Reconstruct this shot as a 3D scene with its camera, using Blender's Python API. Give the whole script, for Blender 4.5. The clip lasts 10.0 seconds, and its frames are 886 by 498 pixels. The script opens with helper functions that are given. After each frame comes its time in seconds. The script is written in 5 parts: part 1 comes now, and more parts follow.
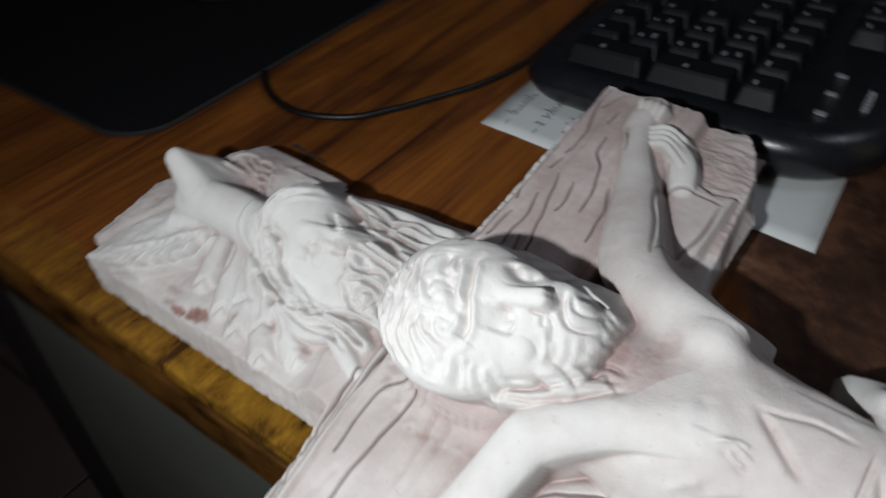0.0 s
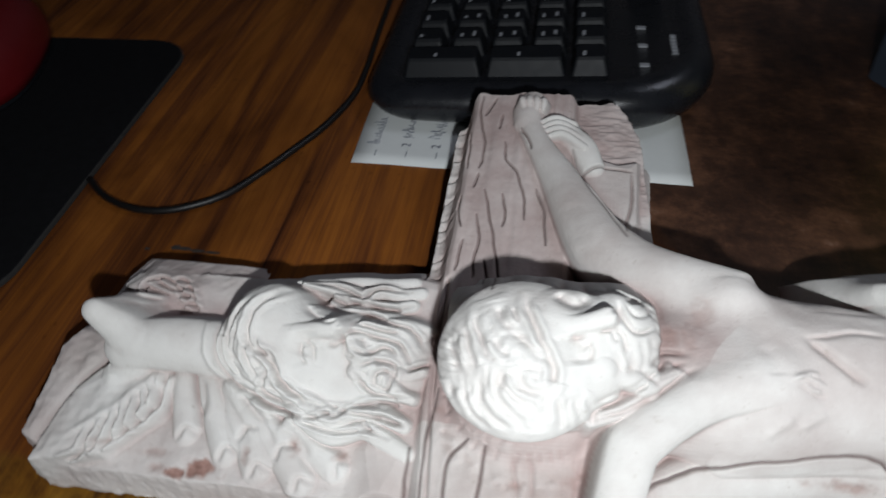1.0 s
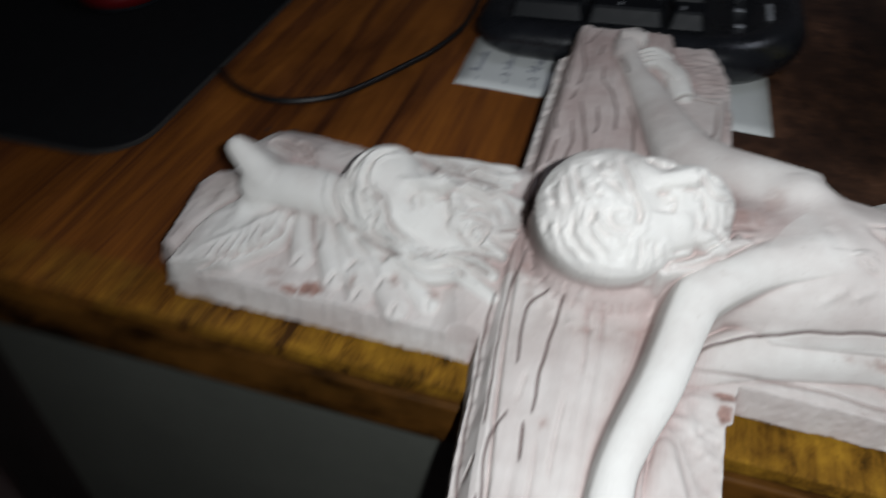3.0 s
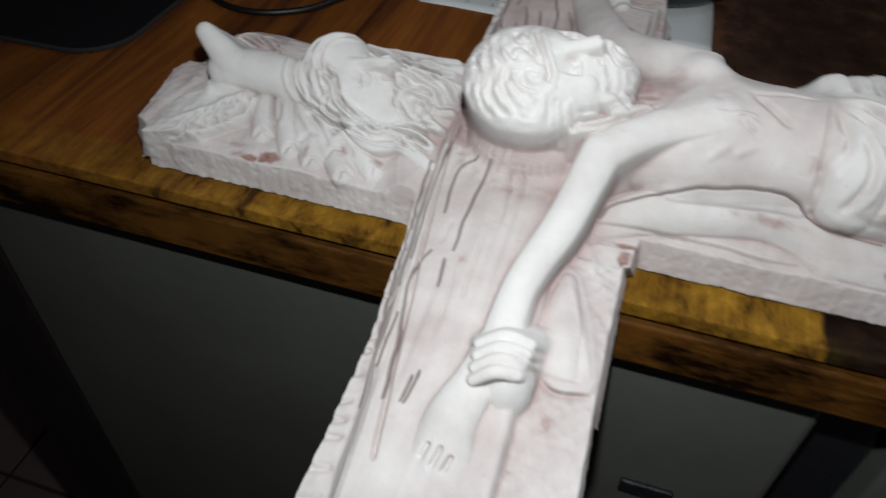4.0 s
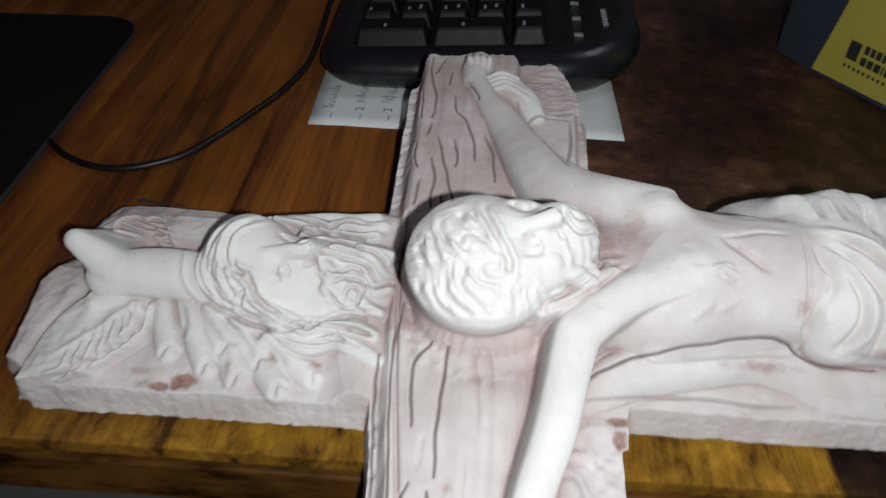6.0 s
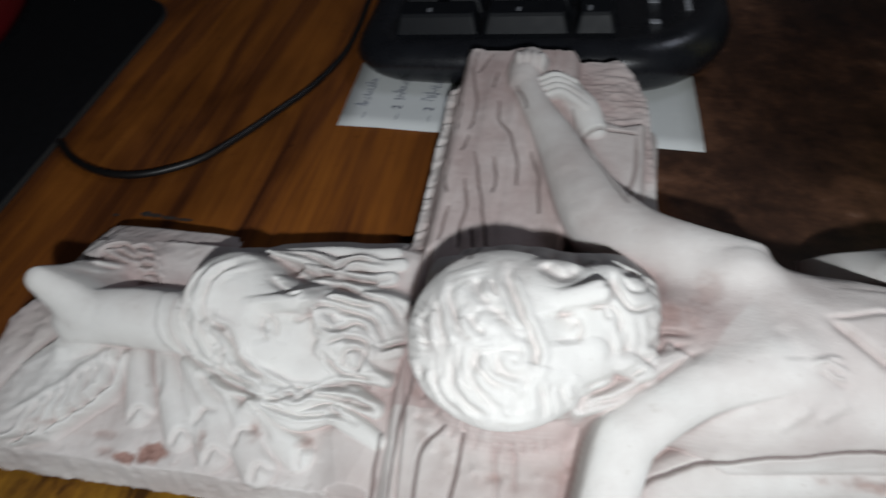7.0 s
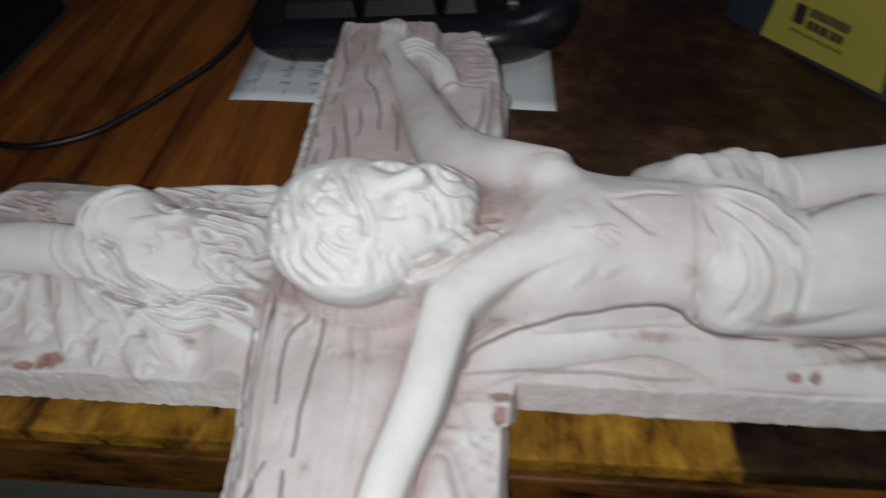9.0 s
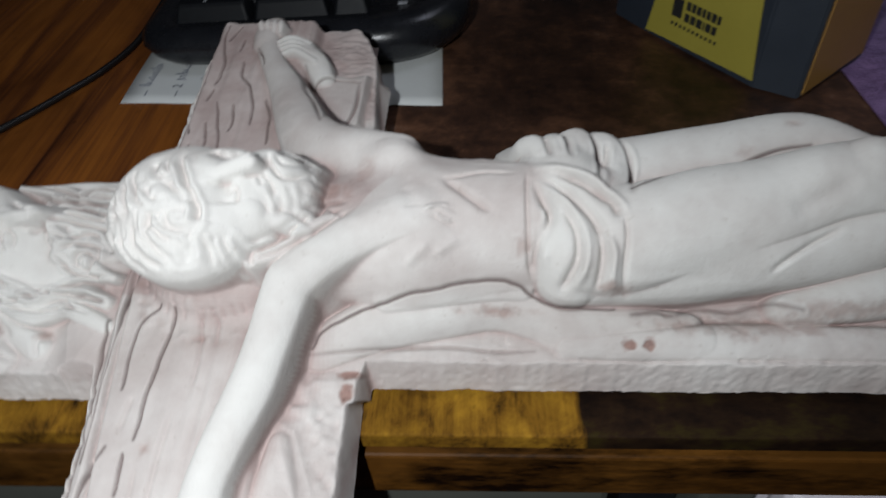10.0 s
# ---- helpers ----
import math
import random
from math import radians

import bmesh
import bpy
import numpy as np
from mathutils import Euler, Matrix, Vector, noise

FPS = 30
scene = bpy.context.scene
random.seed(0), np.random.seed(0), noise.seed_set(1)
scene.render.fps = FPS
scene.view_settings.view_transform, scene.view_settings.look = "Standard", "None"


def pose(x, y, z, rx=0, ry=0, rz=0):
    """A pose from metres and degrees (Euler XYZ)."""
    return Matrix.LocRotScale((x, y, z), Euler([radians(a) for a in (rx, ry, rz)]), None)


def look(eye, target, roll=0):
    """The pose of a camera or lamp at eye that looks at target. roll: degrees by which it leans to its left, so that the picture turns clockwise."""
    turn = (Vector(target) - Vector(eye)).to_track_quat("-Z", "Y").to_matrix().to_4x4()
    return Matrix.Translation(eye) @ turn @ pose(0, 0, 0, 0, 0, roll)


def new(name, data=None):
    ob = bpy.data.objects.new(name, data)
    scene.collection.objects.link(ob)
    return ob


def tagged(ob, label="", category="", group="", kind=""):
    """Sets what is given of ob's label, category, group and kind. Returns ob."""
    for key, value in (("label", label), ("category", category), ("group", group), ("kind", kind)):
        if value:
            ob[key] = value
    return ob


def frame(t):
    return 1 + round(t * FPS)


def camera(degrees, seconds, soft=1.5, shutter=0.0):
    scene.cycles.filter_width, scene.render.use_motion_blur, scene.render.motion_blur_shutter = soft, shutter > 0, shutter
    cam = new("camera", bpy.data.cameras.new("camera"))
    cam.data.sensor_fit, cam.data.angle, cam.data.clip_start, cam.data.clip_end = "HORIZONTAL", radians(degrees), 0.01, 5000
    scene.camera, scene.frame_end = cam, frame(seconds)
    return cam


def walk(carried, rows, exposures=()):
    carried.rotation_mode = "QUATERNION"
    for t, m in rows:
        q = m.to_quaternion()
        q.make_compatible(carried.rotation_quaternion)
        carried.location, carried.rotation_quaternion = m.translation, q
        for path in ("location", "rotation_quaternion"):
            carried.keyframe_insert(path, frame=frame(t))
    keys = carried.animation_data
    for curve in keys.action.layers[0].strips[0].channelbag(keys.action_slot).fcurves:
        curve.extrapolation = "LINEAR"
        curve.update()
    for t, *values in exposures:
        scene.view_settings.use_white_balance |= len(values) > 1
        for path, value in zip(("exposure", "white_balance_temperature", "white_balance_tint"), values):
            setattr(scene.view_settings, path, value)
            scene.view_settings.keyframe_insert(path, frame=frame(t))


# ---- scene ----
cam = camera(62.9, 10.0, 1.6, 0.7)
PATH = [
    (0, (0.06, -0.121, 0.926), (-0.783, 1.089, -0.425), 0.4),
    (0.5, (0.028, -0.123, 0.934), (-0.485, 1.191, -0.484), -1.6),
    (1, (0.001, -0.132, 0.936), (-0.267, 1.305, -0.429), -2.9),
    (1.5, (-0.025, -0.137, 0.922), (-0.073, 1.334, -0.432), 0.1),
    (2, (-0.01, -0.136, 0.923), (-0.064, 1.306, -0.462), -0.4),
    (2.5, (-0.012, -0.146, 0.926), (-0.152, 1.322, -0.425), 0.9),
    (3, (-0.003, -0.181, 0.924), (-0.408, 1.236, -0.429), 1.1),
    (3.2, (0.005, -0.194, 0.914), (-0.499, 1.188, -0.441), 1.5),
    (4.3, (0.031, -0.224, 0.921), (-0.286, 1.169, -0.479), 0.4),
    (4.5, (0.027, -0.229, 0.927), (-0.225, 1.274, -0.368), -1.6),
    (5, (0.037, -0.196, 0.932), (0.005, 1.338, -0.351), -2.1),
    (5.5, (0.014, -0.185, 0.935), (-0.014, 1.304, -0.401), -1.3),
    (5.7, (-0.004, -0.179, 0.935), (-0.07, 1.307, -0.402), -0.3),
    (6.8, (0.008, -0.122, 0.92), (-0.206, 1.283, -0.487), -2.2),
    (7, (0.007, -0.118, 0.92), (-0.291, 1.268, -0.49), -3.5),
    (7.5, (-0.002, -0.129, 0.918), (-0.446, 1.216, -0.494), -4.4),
    (8, (0.007, -0.132, 0.911), (-0.384, 1.225, -0.506), -3.8),
    (8.5, (0.02, -0.144, 0.917), (-0.274, 1.276, -0.46), -2.7),
    (9, (0.034, -0.158, 0.919), (-0.094, 1.3, -0.444), -1.1),
    (9.5, (0.054, -0.165, 0.919), (0.035, 1.316, -0.425), -0.7),
    (9.8, (0.067, -0.165, 0.924), (0.052, 1.304, -0.433), -1.0),
    (10, (0.067, -0.166, 0.917), (0.026, 1.316, -0.425), -0.8),
]
EXPOSURES = [(0.0, -0.25), (0.5, -0.2), (1.5, -0.1), (2.2, -0.2), (3.0, -0.4), (4.5, -0.42), (5.0, -0.28), (5.5, -0.2), (7.0, -0.25), (7.5, -0.38), (8.0, -0.38), (8.5, -0.5), (9.0, -0.57), (9.5, -0.52), (10.0, -0.36)]
walk(cam, [(t, look(eye, target, roll)) for t, eye, target, roll in PATH], EXPOSURES)

LAMP_POWER = 3.15
LAMP_PLACE = (0.022, -0.186, 0.944)
LAMP_AIM = (0.03, 0.05, 0.74)

# ---- body ----
def part(name, bm, material, parent=None, label="", smooth=False):
    """One mesh object from a bmesh, under a thing or a part."""
    me = bpy.data.meshes.new(name)
    bm.normal_update()
    bm.to_mesh(me)
    bm.free()
    if smooth:
        for p in me.polygons:
            p.use_smooth = True
    me.materials.append(material)
    ob = new(name, me)
    if parent is not None:
        ob.parent = parent
    if label:
        ob["label"] = label
    return ob


# ---- world and light ----
# A dark room at night; the only strong light is the small white lamp held beside the camera.
world = bpy.data.worlds.new("night_room")
scene.world = world
world.use_nodes = True
world.node_tree.nodes["Background"].inputs[0].default_value = (0.55, 0.6, 0.75, 1)
world.node_tree.nodes["Background"].inputs[1].default_value = 0.045

lamp_data = bpy.data.lights.new("phone_lamp", "SPOT")
lamp_data.energy = LAMP_POWER
lamp_data.color = (0.918, 0.966, 1.0)
lamp_data.spot_size = radians(140)
lamp_data.spot_blend = 1.0
lamp_data.shadow_soft_size = 0.0035
lamp = new("phone_lamp", lamp_data)
lamp.matrix_basis = look(LAMP_PLACE, LAMP_AIM)

# added soft fill that lifts the shadows; the room shows no such lamp
fill_data = bpy.data.lights.new("shadow_fill", "AREA")
fill_data.energy = 4.5
fill_data.size = 0.5
fill_data.color = (0.8, 0.85, 1.0)
fill_lamp = new("shadow_fill", fill_data)
fill_lamp.location = (0.9, 0.5, 2.3)


# ---- materials ----
def material(name):
    m = bpy.data.materials.new(name)
    m.use_nodes = True
    nt = m.node_tree
    return m, nt, nt.nodes["Principled BSDF"]


def node(nt, kind, **props):
    n = nt.nodes.new(kind)
    for k, v in props.items():
        if k == "operation":
            n.operation = v
        elif k == "blend_type":
            n.blend_type = v
        elif k == "data_type":
            n.data_type = v
        elif k == "attribute_name":
            n.attribute_name = v
    return n


def ramp(nt, fac, stops):
    r = nt.nodes.new("ShaderNodeValToRGB")
    e = r.color_ramp.elements
    while len(e) < len(stops):
        e.new(0.5)
    for el, (p, c) in zip(e, stops):
        el.position = p
        el.color = (*c, 1)
    nt.links.new(fac, r.inputs[0])
    return r.outputs[0]


def coords(nt, scale=(1, 1, 1)):
    src = nt.nodes.new("ShaderNodeNewGeometry").outputs["Position"]
    mp = nt.nodes.new("ShaderNodeMapping")
    mp.inputs["Scale"].default_value = scale
    nt.links.new(src, mp.inputs[0])
    return mp.outputs[0]


def tex(nt, vec, scale, detail=4, rough=0.55, distortion=0.0):
    n = nt.nodes.new("ShaderNodeTexNoise")
    n.inputs["Scale"].default_value = scale
    n.inputs["Detail"].default_value = detail
    n.inputs["Roughness"].default_value = rough
    n.inputs["Distortion"].default_value = distortion
    nt.links.new(vec, n.inputs["Vector"])
    return n.outputs["Fac"]


def mix(nt, fac, a, b, how="MIX"):
    n = nt.nodes.new("ShaderNodeMix")
    n.data_type = "RGBA"
    n.blend_type = how
    for sock, v in ((n.inputs[0], fac), (n.inputs[6], a), (n.inputs[7], b)):
        if isinstance(v, (int, float)):
            sock.default_value = v
        elif isinstance(v, tuple):
            sock.default_value = (*v, 1) if len(v) == 3 else v
        else:
            nt.links.new(v, sock)
    return n.outputs[2]


def calc(nt, op, a, b=0.0, clamp=False):
    n = nt.nodes.new("ShaderNodeMath")
    n.operation = op
    n.use_clamp = clamp
    for sock, v in ((n.inputs[0], a), (n.inputs[1], b)):
        if isinstance(v, (int, float)):
            sock.default_value = v
        else:
            nt.links.new(v, sock)
    return n.outputs[0]


def bump(nt, bsdf, height, strength, distance):
    b = nt.nodes.new("ShaderNodeBump")
    b.inputs["Strength"].default_value = strength
    b.inputs["Distance"].default_value = distance
    nt.links.new(height, b.inputs["Height"])
    nt.links.new(b.outputs[0], bsdf.inputs["Normal"])


def simple(name, color, rough=0.5, var=0.15, scale=60.0, relief=0.0, spec=0.5):
    """A plain surface with slight mottling and fine relief."""
    m, nt, b = material(name)
    v = coords(nt)
    n1 = tex(nt, v, scale, 5)
    n2 = tex(nt, v, scale * 9, 3)
    dark = tuple(c * (1 - var) for c in color)
    light = tuple(min(1, c * (1 + var)) for c in color)
    f = calc(nt, "ADD", calc(nt, "MULTIPLY", n1, 0.7), calc(nt, "MULTIPLY", n2, 0.3))
    nt.links.new(ramp(nt, f, [(0.3, dark), (0.7, light)]), b.inputs["Base Color"])
    nt.links.new(calc(nt, "ADD", rough - 0.08, calc(nt, "MULTIPLY", n1, 0.16)), b.inputs["Roughness"])
    b.inputs["Specular IOR Level"].default_value = spec
    if relief:
        bump(nt, b, n2, 0.5, relief)
    return m


def plaster():
    m, nt, b = material("cast_plaster")
    v = coords(nt)
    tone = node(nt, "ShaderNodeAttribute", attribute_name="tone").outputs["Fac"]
    stain = node(nt, "ShaderNodeAttribute", attribute_name="stain").outputs["Fac"]
    blot = tex(nt, v, 38, 5, 0.6)
    fine = tex(nt, v, 420, 4, 0.6)
    grit = tex(nt, v, 1500, 2, 0.6)
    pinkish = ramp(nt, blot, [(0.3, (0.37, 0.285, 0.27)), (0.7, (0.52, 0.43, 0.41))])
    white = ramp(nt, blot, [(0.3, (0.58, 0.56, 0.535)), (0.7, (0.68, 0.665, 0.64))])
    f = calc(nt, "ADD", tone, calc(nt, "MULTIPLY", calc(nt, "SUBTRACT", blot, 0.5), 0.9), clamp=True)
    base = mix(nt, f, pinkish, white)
    base = mix(nt, calc(nt, "MULTIPLY", stain, 0.95, True), base, ramp(nt, fine, [(0.3, (0.2, 0.1, 0.08)), (0.7, (0.35, 0.21, 0.175))]))
    # dark colour in the cuts: dirt in splits, painted shade in creases
    grime = node(nt, "ShaderNodeAttribute", attribute_name="grime").outputs["Fac"]
    base = mix(nt, calc(nt, "MULTIPLY", grime, 0.9, True), base, (0.13, 0.1, 0.095))
    speck = ramp(nt, fine, [(0.24, (0.8, 0.77, 0.74)), (0.36, (1, 1, 1))])
    base = mix(nt, 0.8, base, speck, "MULTIPLY")
    nt.links.new(base, b.inputs["Base Color"])
    b.inputs["Roughness"].default_value = 0.9
    b.inputs["Diffuse Roughness"].default_value = 0.22
    b.inputs["Specular IOR Level"].default_value = 0.15
    h = calc(nt, "ADD", fine, calc(nt, "MULTIPLY", grit, 0.4))
    bump(nt, b, h, 0.5, 0.0004)
    return m


def desk_wood(name, grain_y=True, front=False):
    """Orange-brown varnished planks; towards the plain side an old dark finish, with a worn-through edge."""
    m, nt, b = material(name)
    if grain_y:
        long_v, fine_v = coords(nt, (1, 0.07, 1)), coords(nt, (1, 0.022, 1))
    else:
        long_v, fine_v = coords(nt, (0.09, 1, 1)), coords(nt, (0.02, 1, 1))
    bands = tex(nt, long_v, 44, 5, 0.6, 0.9)
    fibres = tex(nt, fine_v, 420, 4, 0.65, 0.2)
    pores = tex(nt, fine_v, 1500, 2, 0.5)
    g = calc(nt, "ADD", calc(nt, "MULTIPLY", bands, 0.72), calc(nt, "MULTIPLY", fibres, 0.28))
    orange = ramp(nt, g, [(0.33, (0.04, 0.012, 0.005)), (0.43, (0.13, 0.041, 0.012)), (0.54, (0.24, 0.079, 0.014)), (0.7, (0.34, 0.122, 0.021))])
    p = nt.nodes.new("ShaderNodeNewGeometry").outputs["Position"]
    sep = nt.nodes.new("ShaderNodeSeparateXYZ")
    nt.links.new(p, sep.inputs[0])
    v = coords(nt)
    wob = calc(nt, "MULTIPLY", calc(nt, "SUBTRACT", tex(nt, v, 26, 4), 0.5), 0.03)
    blot = tex(nt, v, 34, 5, 0.65)
    spots = tex(nt, v, 240, 3, 0.6)
    if front:
        dirt = ramp(nt, tex(nt, coords(nt, (0.3, 1, 1)), 48, 6, 0.7), [(0.4, (0.06, 0.05, 0.045)), (0.56, (1, 1, 1))])
        col = mix(nt, 1.0, mix(nt, 0.65, orange, (0.115, 0.056, 0.009)), dirt, "MULTIPLY")
    else:
        # the dark old finish begins past a slanting, uneven line
        edge = calc(nt, "ADD", calc(nt, "ADD", sep.outputs[0], calc(nt, "MULTIPLY", sep.outputs[1], 0.45)), wob)
        old = calc(nt, "MULTIPLY", calc(nt, "SUBTRACT", edge, 0.075), 160.0, clamp=True)
        mottle = calc(nt, "ADD", calc(nt, "MULTIPLY", blot, 0.55), calc(nt, "MULTIPLY", tex(nt, v, 130, 5, 0.7), 0.45))
        dark = ramp(nt, mottle, [(0.36, (0.022, 0.011, 0.008)), (0.5, (0.06, 0.028, 0.017)), (0.62, (0.13, 0.06, 0.034)), (0.74, (0.24, 0.15, 0.11))])
        col = mix(nt, old, orange, dark)
        # worn yellow strip by the front edge
        near = calc(nt, "MULTIPLY", calc(nt, "SUBTRACT", calc(nt, "ADD", -0.0365, calc(nt, "MULTIPLY", wob, 0.2)), sep.outputs[1]), 300.0, clamp=True)
        keep = calc(nt, "MULTIPLY", calc(nt, "SUBTRACT", calc(nt, "ADD", 0.1025, calc(nt, "MULTIPLY", wob, 0.25)), sep.outputs[0]), 700.0, clamp=True)
        near = calc(nt, "MULTIPLY", near, calc(nt, "MULTIPLY", calc(nt, "ADD", sep.outputs[0], 0.24), 6.0, clamp=True))
        scuff = tex(nt, coords(nt, (1, 0.6, 1)), 95, 6, 0.7, 0.4)
        worn = ramp(nt, calc(nt, "ADD", calc(nt, "MULTIPLY", fibres, 0.25), calc(nt, "MULTIPLY", scuff, 0.75)), [(0.37, (0.03, 0.015, 0.004)), (0.47, (0.19, 0.092, 0.011)), (0.64, (0.4, 0.215, 0.022))])
        spent = ramp(nt, tex(nt, coords(nt, (0.6, 1, 1)), 90, 6, 0.7), [(0.35, (0.006, 0.003, 0.002)), (0.5, (0.02, 0.010, 0.005)), (0.62, (0.034, 0.024, 0.006)), (0.75, (0.05, 0.034, 0.012))])
        col = mix(nt, near, col, mix(nt, keep, spent, worn))
    cloudy = ramp(nt, tex(nt, coords(nt, (1, 0.4, 1)), 15, 4, 0.65, 0.5), [(0.36, (0.5, 0.46, 0.42)), (0.6, (1.12, 1.1, 1.05))])
    col = mix(nt, 0.85, col, cloudy, "MULTIPLY")
    grime = ramp(nt, spots, [(0.22, (0.35, 0.3, 0.28)), (0.36, (1, 1, 1))])
    col = mix(nt, 0.7, col, grime, "MULTIPLY")
    nt.links.new(col, b.inputs["Base Color"])
    gloss = calc(nt, "ADD", 0.36, calc(nt, "MULTIPLY", blot, 0.25))
    if front:
        shine = 0.15
    else:
        # the varnish is rubbed off along the front edge
        gloss = calc(nt, "ADD", gloss, calc(nt, "MULTIPLY", near, 0.3))
        shine = calc(nt, "SUBTRACT", 0.35, calc(nt, "MULTIPLY", near, 0.26))
    nt.links.new(gloss, b.inputs["Roughness"])
    if front:
        b.inputs["Specular IOR Level"].default_value = shine
    else:
        nt.links.new(shine, b.inputs["Specular IOR Level"])
    bump(nt, b, calc(nt, "ADD", fibres, calc(nt, "MULTIPLY", pores, 0.5)), 0.25, 0.0003)
    return m


M_PLASTER = plaster()
M_DESK = desk_wood("varnished_wood")
M_LIP = desk_wood("scuffed_edge_wood", False, True)
M_BLACK = simple("black_plastic", (0.012, 0.013, 0.016), 0.28, 0.2, 120, 0.00015)
M_KEY = simple("black_keycap", (0.007, 0.008, 0.010), 0.5, 0.2, 200, 0.00012, spec=0.2)
M_PAD = simple("black_cloth", (0.008, 0.008, 0.009), 0.95, 0.3, 300, 0.0004, spec=0.1)
M_TRIM = simple("worn_pad_edge", (0.016, 0.015, 0.014), 0.9, 0.4, 500)
M_CABLE = simple("black_rubber", (0.006, 0.0055, 0.0055), 0.45, 0.2, 200)
M_PAPER = simple("white_paper", (0.72, 0.74, 0.73), 0.85, 0.04, 40, 0.0001, spec=0.2)
M_INK = simple("blue_black_ink", (0.12, 0.13, 0.18), 0.7, 0.2, 300)
M_LEGEND = simple("grey_print", (0.28, 0.29, 0.31), 0.6, 0.15, 300)
M_RED = simple("glossy_red_plastic", (0.13, 0.005, 0.007), 0.4, 0.1, 60)
M_YELLOW = simple("yellow_card", (0.43, 0.365, 0.06), 0.5, 0.06, 30, 0.0001)
M_NAVY = simple("dark_slate_card", (0.028, 0.036, 0.05), 0.5, 0.12, 40, 0.0001)
M_KRAFT = simple("orange_card", (0.46, 0.25, 0.06), 0.5, 0.08, 40, 0.0001)
M_PRINT = simple("black_print", (0.02, 0.02, 0.02), 0.6, 0.1, 200)
M_SMEAR = simple("dried_ink", (0.03, 0.022, 0.018), 0.8, 0.4, 900)
M_PURPLE = simple("purple_foil", (0.27, 0.17, 0.36), 0.16, 0.4, 90, 0.003)
M_GREY = simple("grey_painted_steel", (0.1, 0.104, 0.089), 0.55, 0.1, 18, 0.0002)
M_DARKWOOD = simple("dark_wood", (0.022, 0.016, 0.014), 0.6, 0.3, 40, 0.0004)
M_WHITE = simple("white_laminate", (0.72, 0.68, 0.74), 0.5, 0.04, 25)
M_TILE = simple("pinkish_floor_tile", (0.38, 0.27, 0.26), 0.45, 0.12, 9, 0.0002)
M_GROUT = simple("floor_grout", (0.12, 0.09, 0.085), 0.9, 0.2, 60, 0.0005)
M_WALL = simple("plain_wall_paint", (0.42, 0.40, 0.38), 0.85, 0.06, 6, 0.0005)


# ---- mesh helpers ----
def box_bm(x0, y0, z0, x1, y1, z1, bevel=0.0, segments=2):
    bm = bmesh.new()
    bmesh.ops.create_cube(bm, size=1.0)
    for v in bm.verts:
        v.co = Vector((x0 + (v.co.x + 0.5) * (x1 - x0), y0 + (v.co.y + 0.5) * (y1 - y0), z0 + (v.co.z + 0.5) * (z1 - z0)))
    if bevel:
        bmesh.ops.bevel(bm, geom=bm.edges[:], offset=bevel, segments=segments, affect="EDGES", profile=0.5)
    return bm


def rounded_outline(x0, y0, x1, y1, radii, steps=8):
    """Corner radii in the order: low x low y, high x low y, high x high y, low x high y."""
    pts = []
    for (cx, cy, a0), r in zip(((x0, y0, 180), (x1, y0, 270), (x1, y1, 0), (x0, y1, 90)), radii):
        ox = cx + r if cx == x0 else cx - r
        oy = cy + r if cy == y0 else cy - r
        for i in range(steps + 1):
            a = radians(a0 + 90 * i / steps)
            pts.append((ox + r * math.cos(a), oy + r * math.sin(a)))
    return pts


def loft(rings, close_bottom=True, close_top=True):
    """A skin over rings of the same number of points."""
    bm = bmesh.new()
    rows = [[bm.verts.new(p) for p in ring] for ring in rings]
    n = len(rows[0])
    for a, b in zip(rows, rows[1:]):
        for i in range(n):
            j = (i + 1) % n
            bm.faces.new((a[i], a[j], b[j], b[i]))
    if close_bottom:
        bm.faces.new(rows[0][::-1])
    if close_top:
        bm.faces.new(rows[-1])
    bmesh.ops.recalc_face_normals(bm, faces=bm.faces[:])
    return bm


def spline(pts, per=10):
    """Points of a smooth line through the given points."""
    p = [Vector(q) for q in pts]
    p = [2 * p[0] - p[1]] + p + [2 * p[-1] - p[-2]]
    out = []
    for i in range(1, len(p) - 2):
        for k in range(per):
            t = k / per
            a, b, c, d = p[i - 1], p[i], p[i + 1], p[i + 2]
            out.append(0.5 * ((2 * b) + (c - a) * t + (2 * a - 5 * b + 4 * c - d) * t * t + (3 * b - a - 3 * c + d) * t ** 3))
    out.append(p[-2])
    return out


def tube(pts, r, sides=10):
    pts = spline(pts)
    rings = []
    for i, p in enumerate(pts):
        d = (pts[min(i + 1, len(pts) - 1)] - pts[max(i - 1, 0)]).normalized()
        s = d.cross(Vector((0, 0, 1))).normalized()
        u = s.cross(d)
        rings.append([p + r * (math.cos(a) * s + math.sin(a) * u) for a in (2 * math.pi * k / sides for k in range(sides))])
    return loft(rings)


# ---- the setting ----
def floor_tiles():
    slab = part("floor", box_bm(-2.2, -1.6, -0.06, 2.2, 1.7, -0.004), M_GROUT)
    tagged(slab, "pinkish beige tiled floor under the desk, dark joints", "floor", kind="structure")
    me = None
    for i in range(-6, 6):
        for j in range(-5, 5):
            x, y = i * 0.335 + 0.02, j * 0.335 + 0.08
            if me is None:
                t = part("floor_tile", box_bm(0, 0, -0.005, 0.33, 0.33, 0.0, 0.0015, 1), M_TILE, slab)
                me = t.data
            else:
                t = new("floor_tile", me)
                t.parent = slab
            t.location = (x, y, 0)


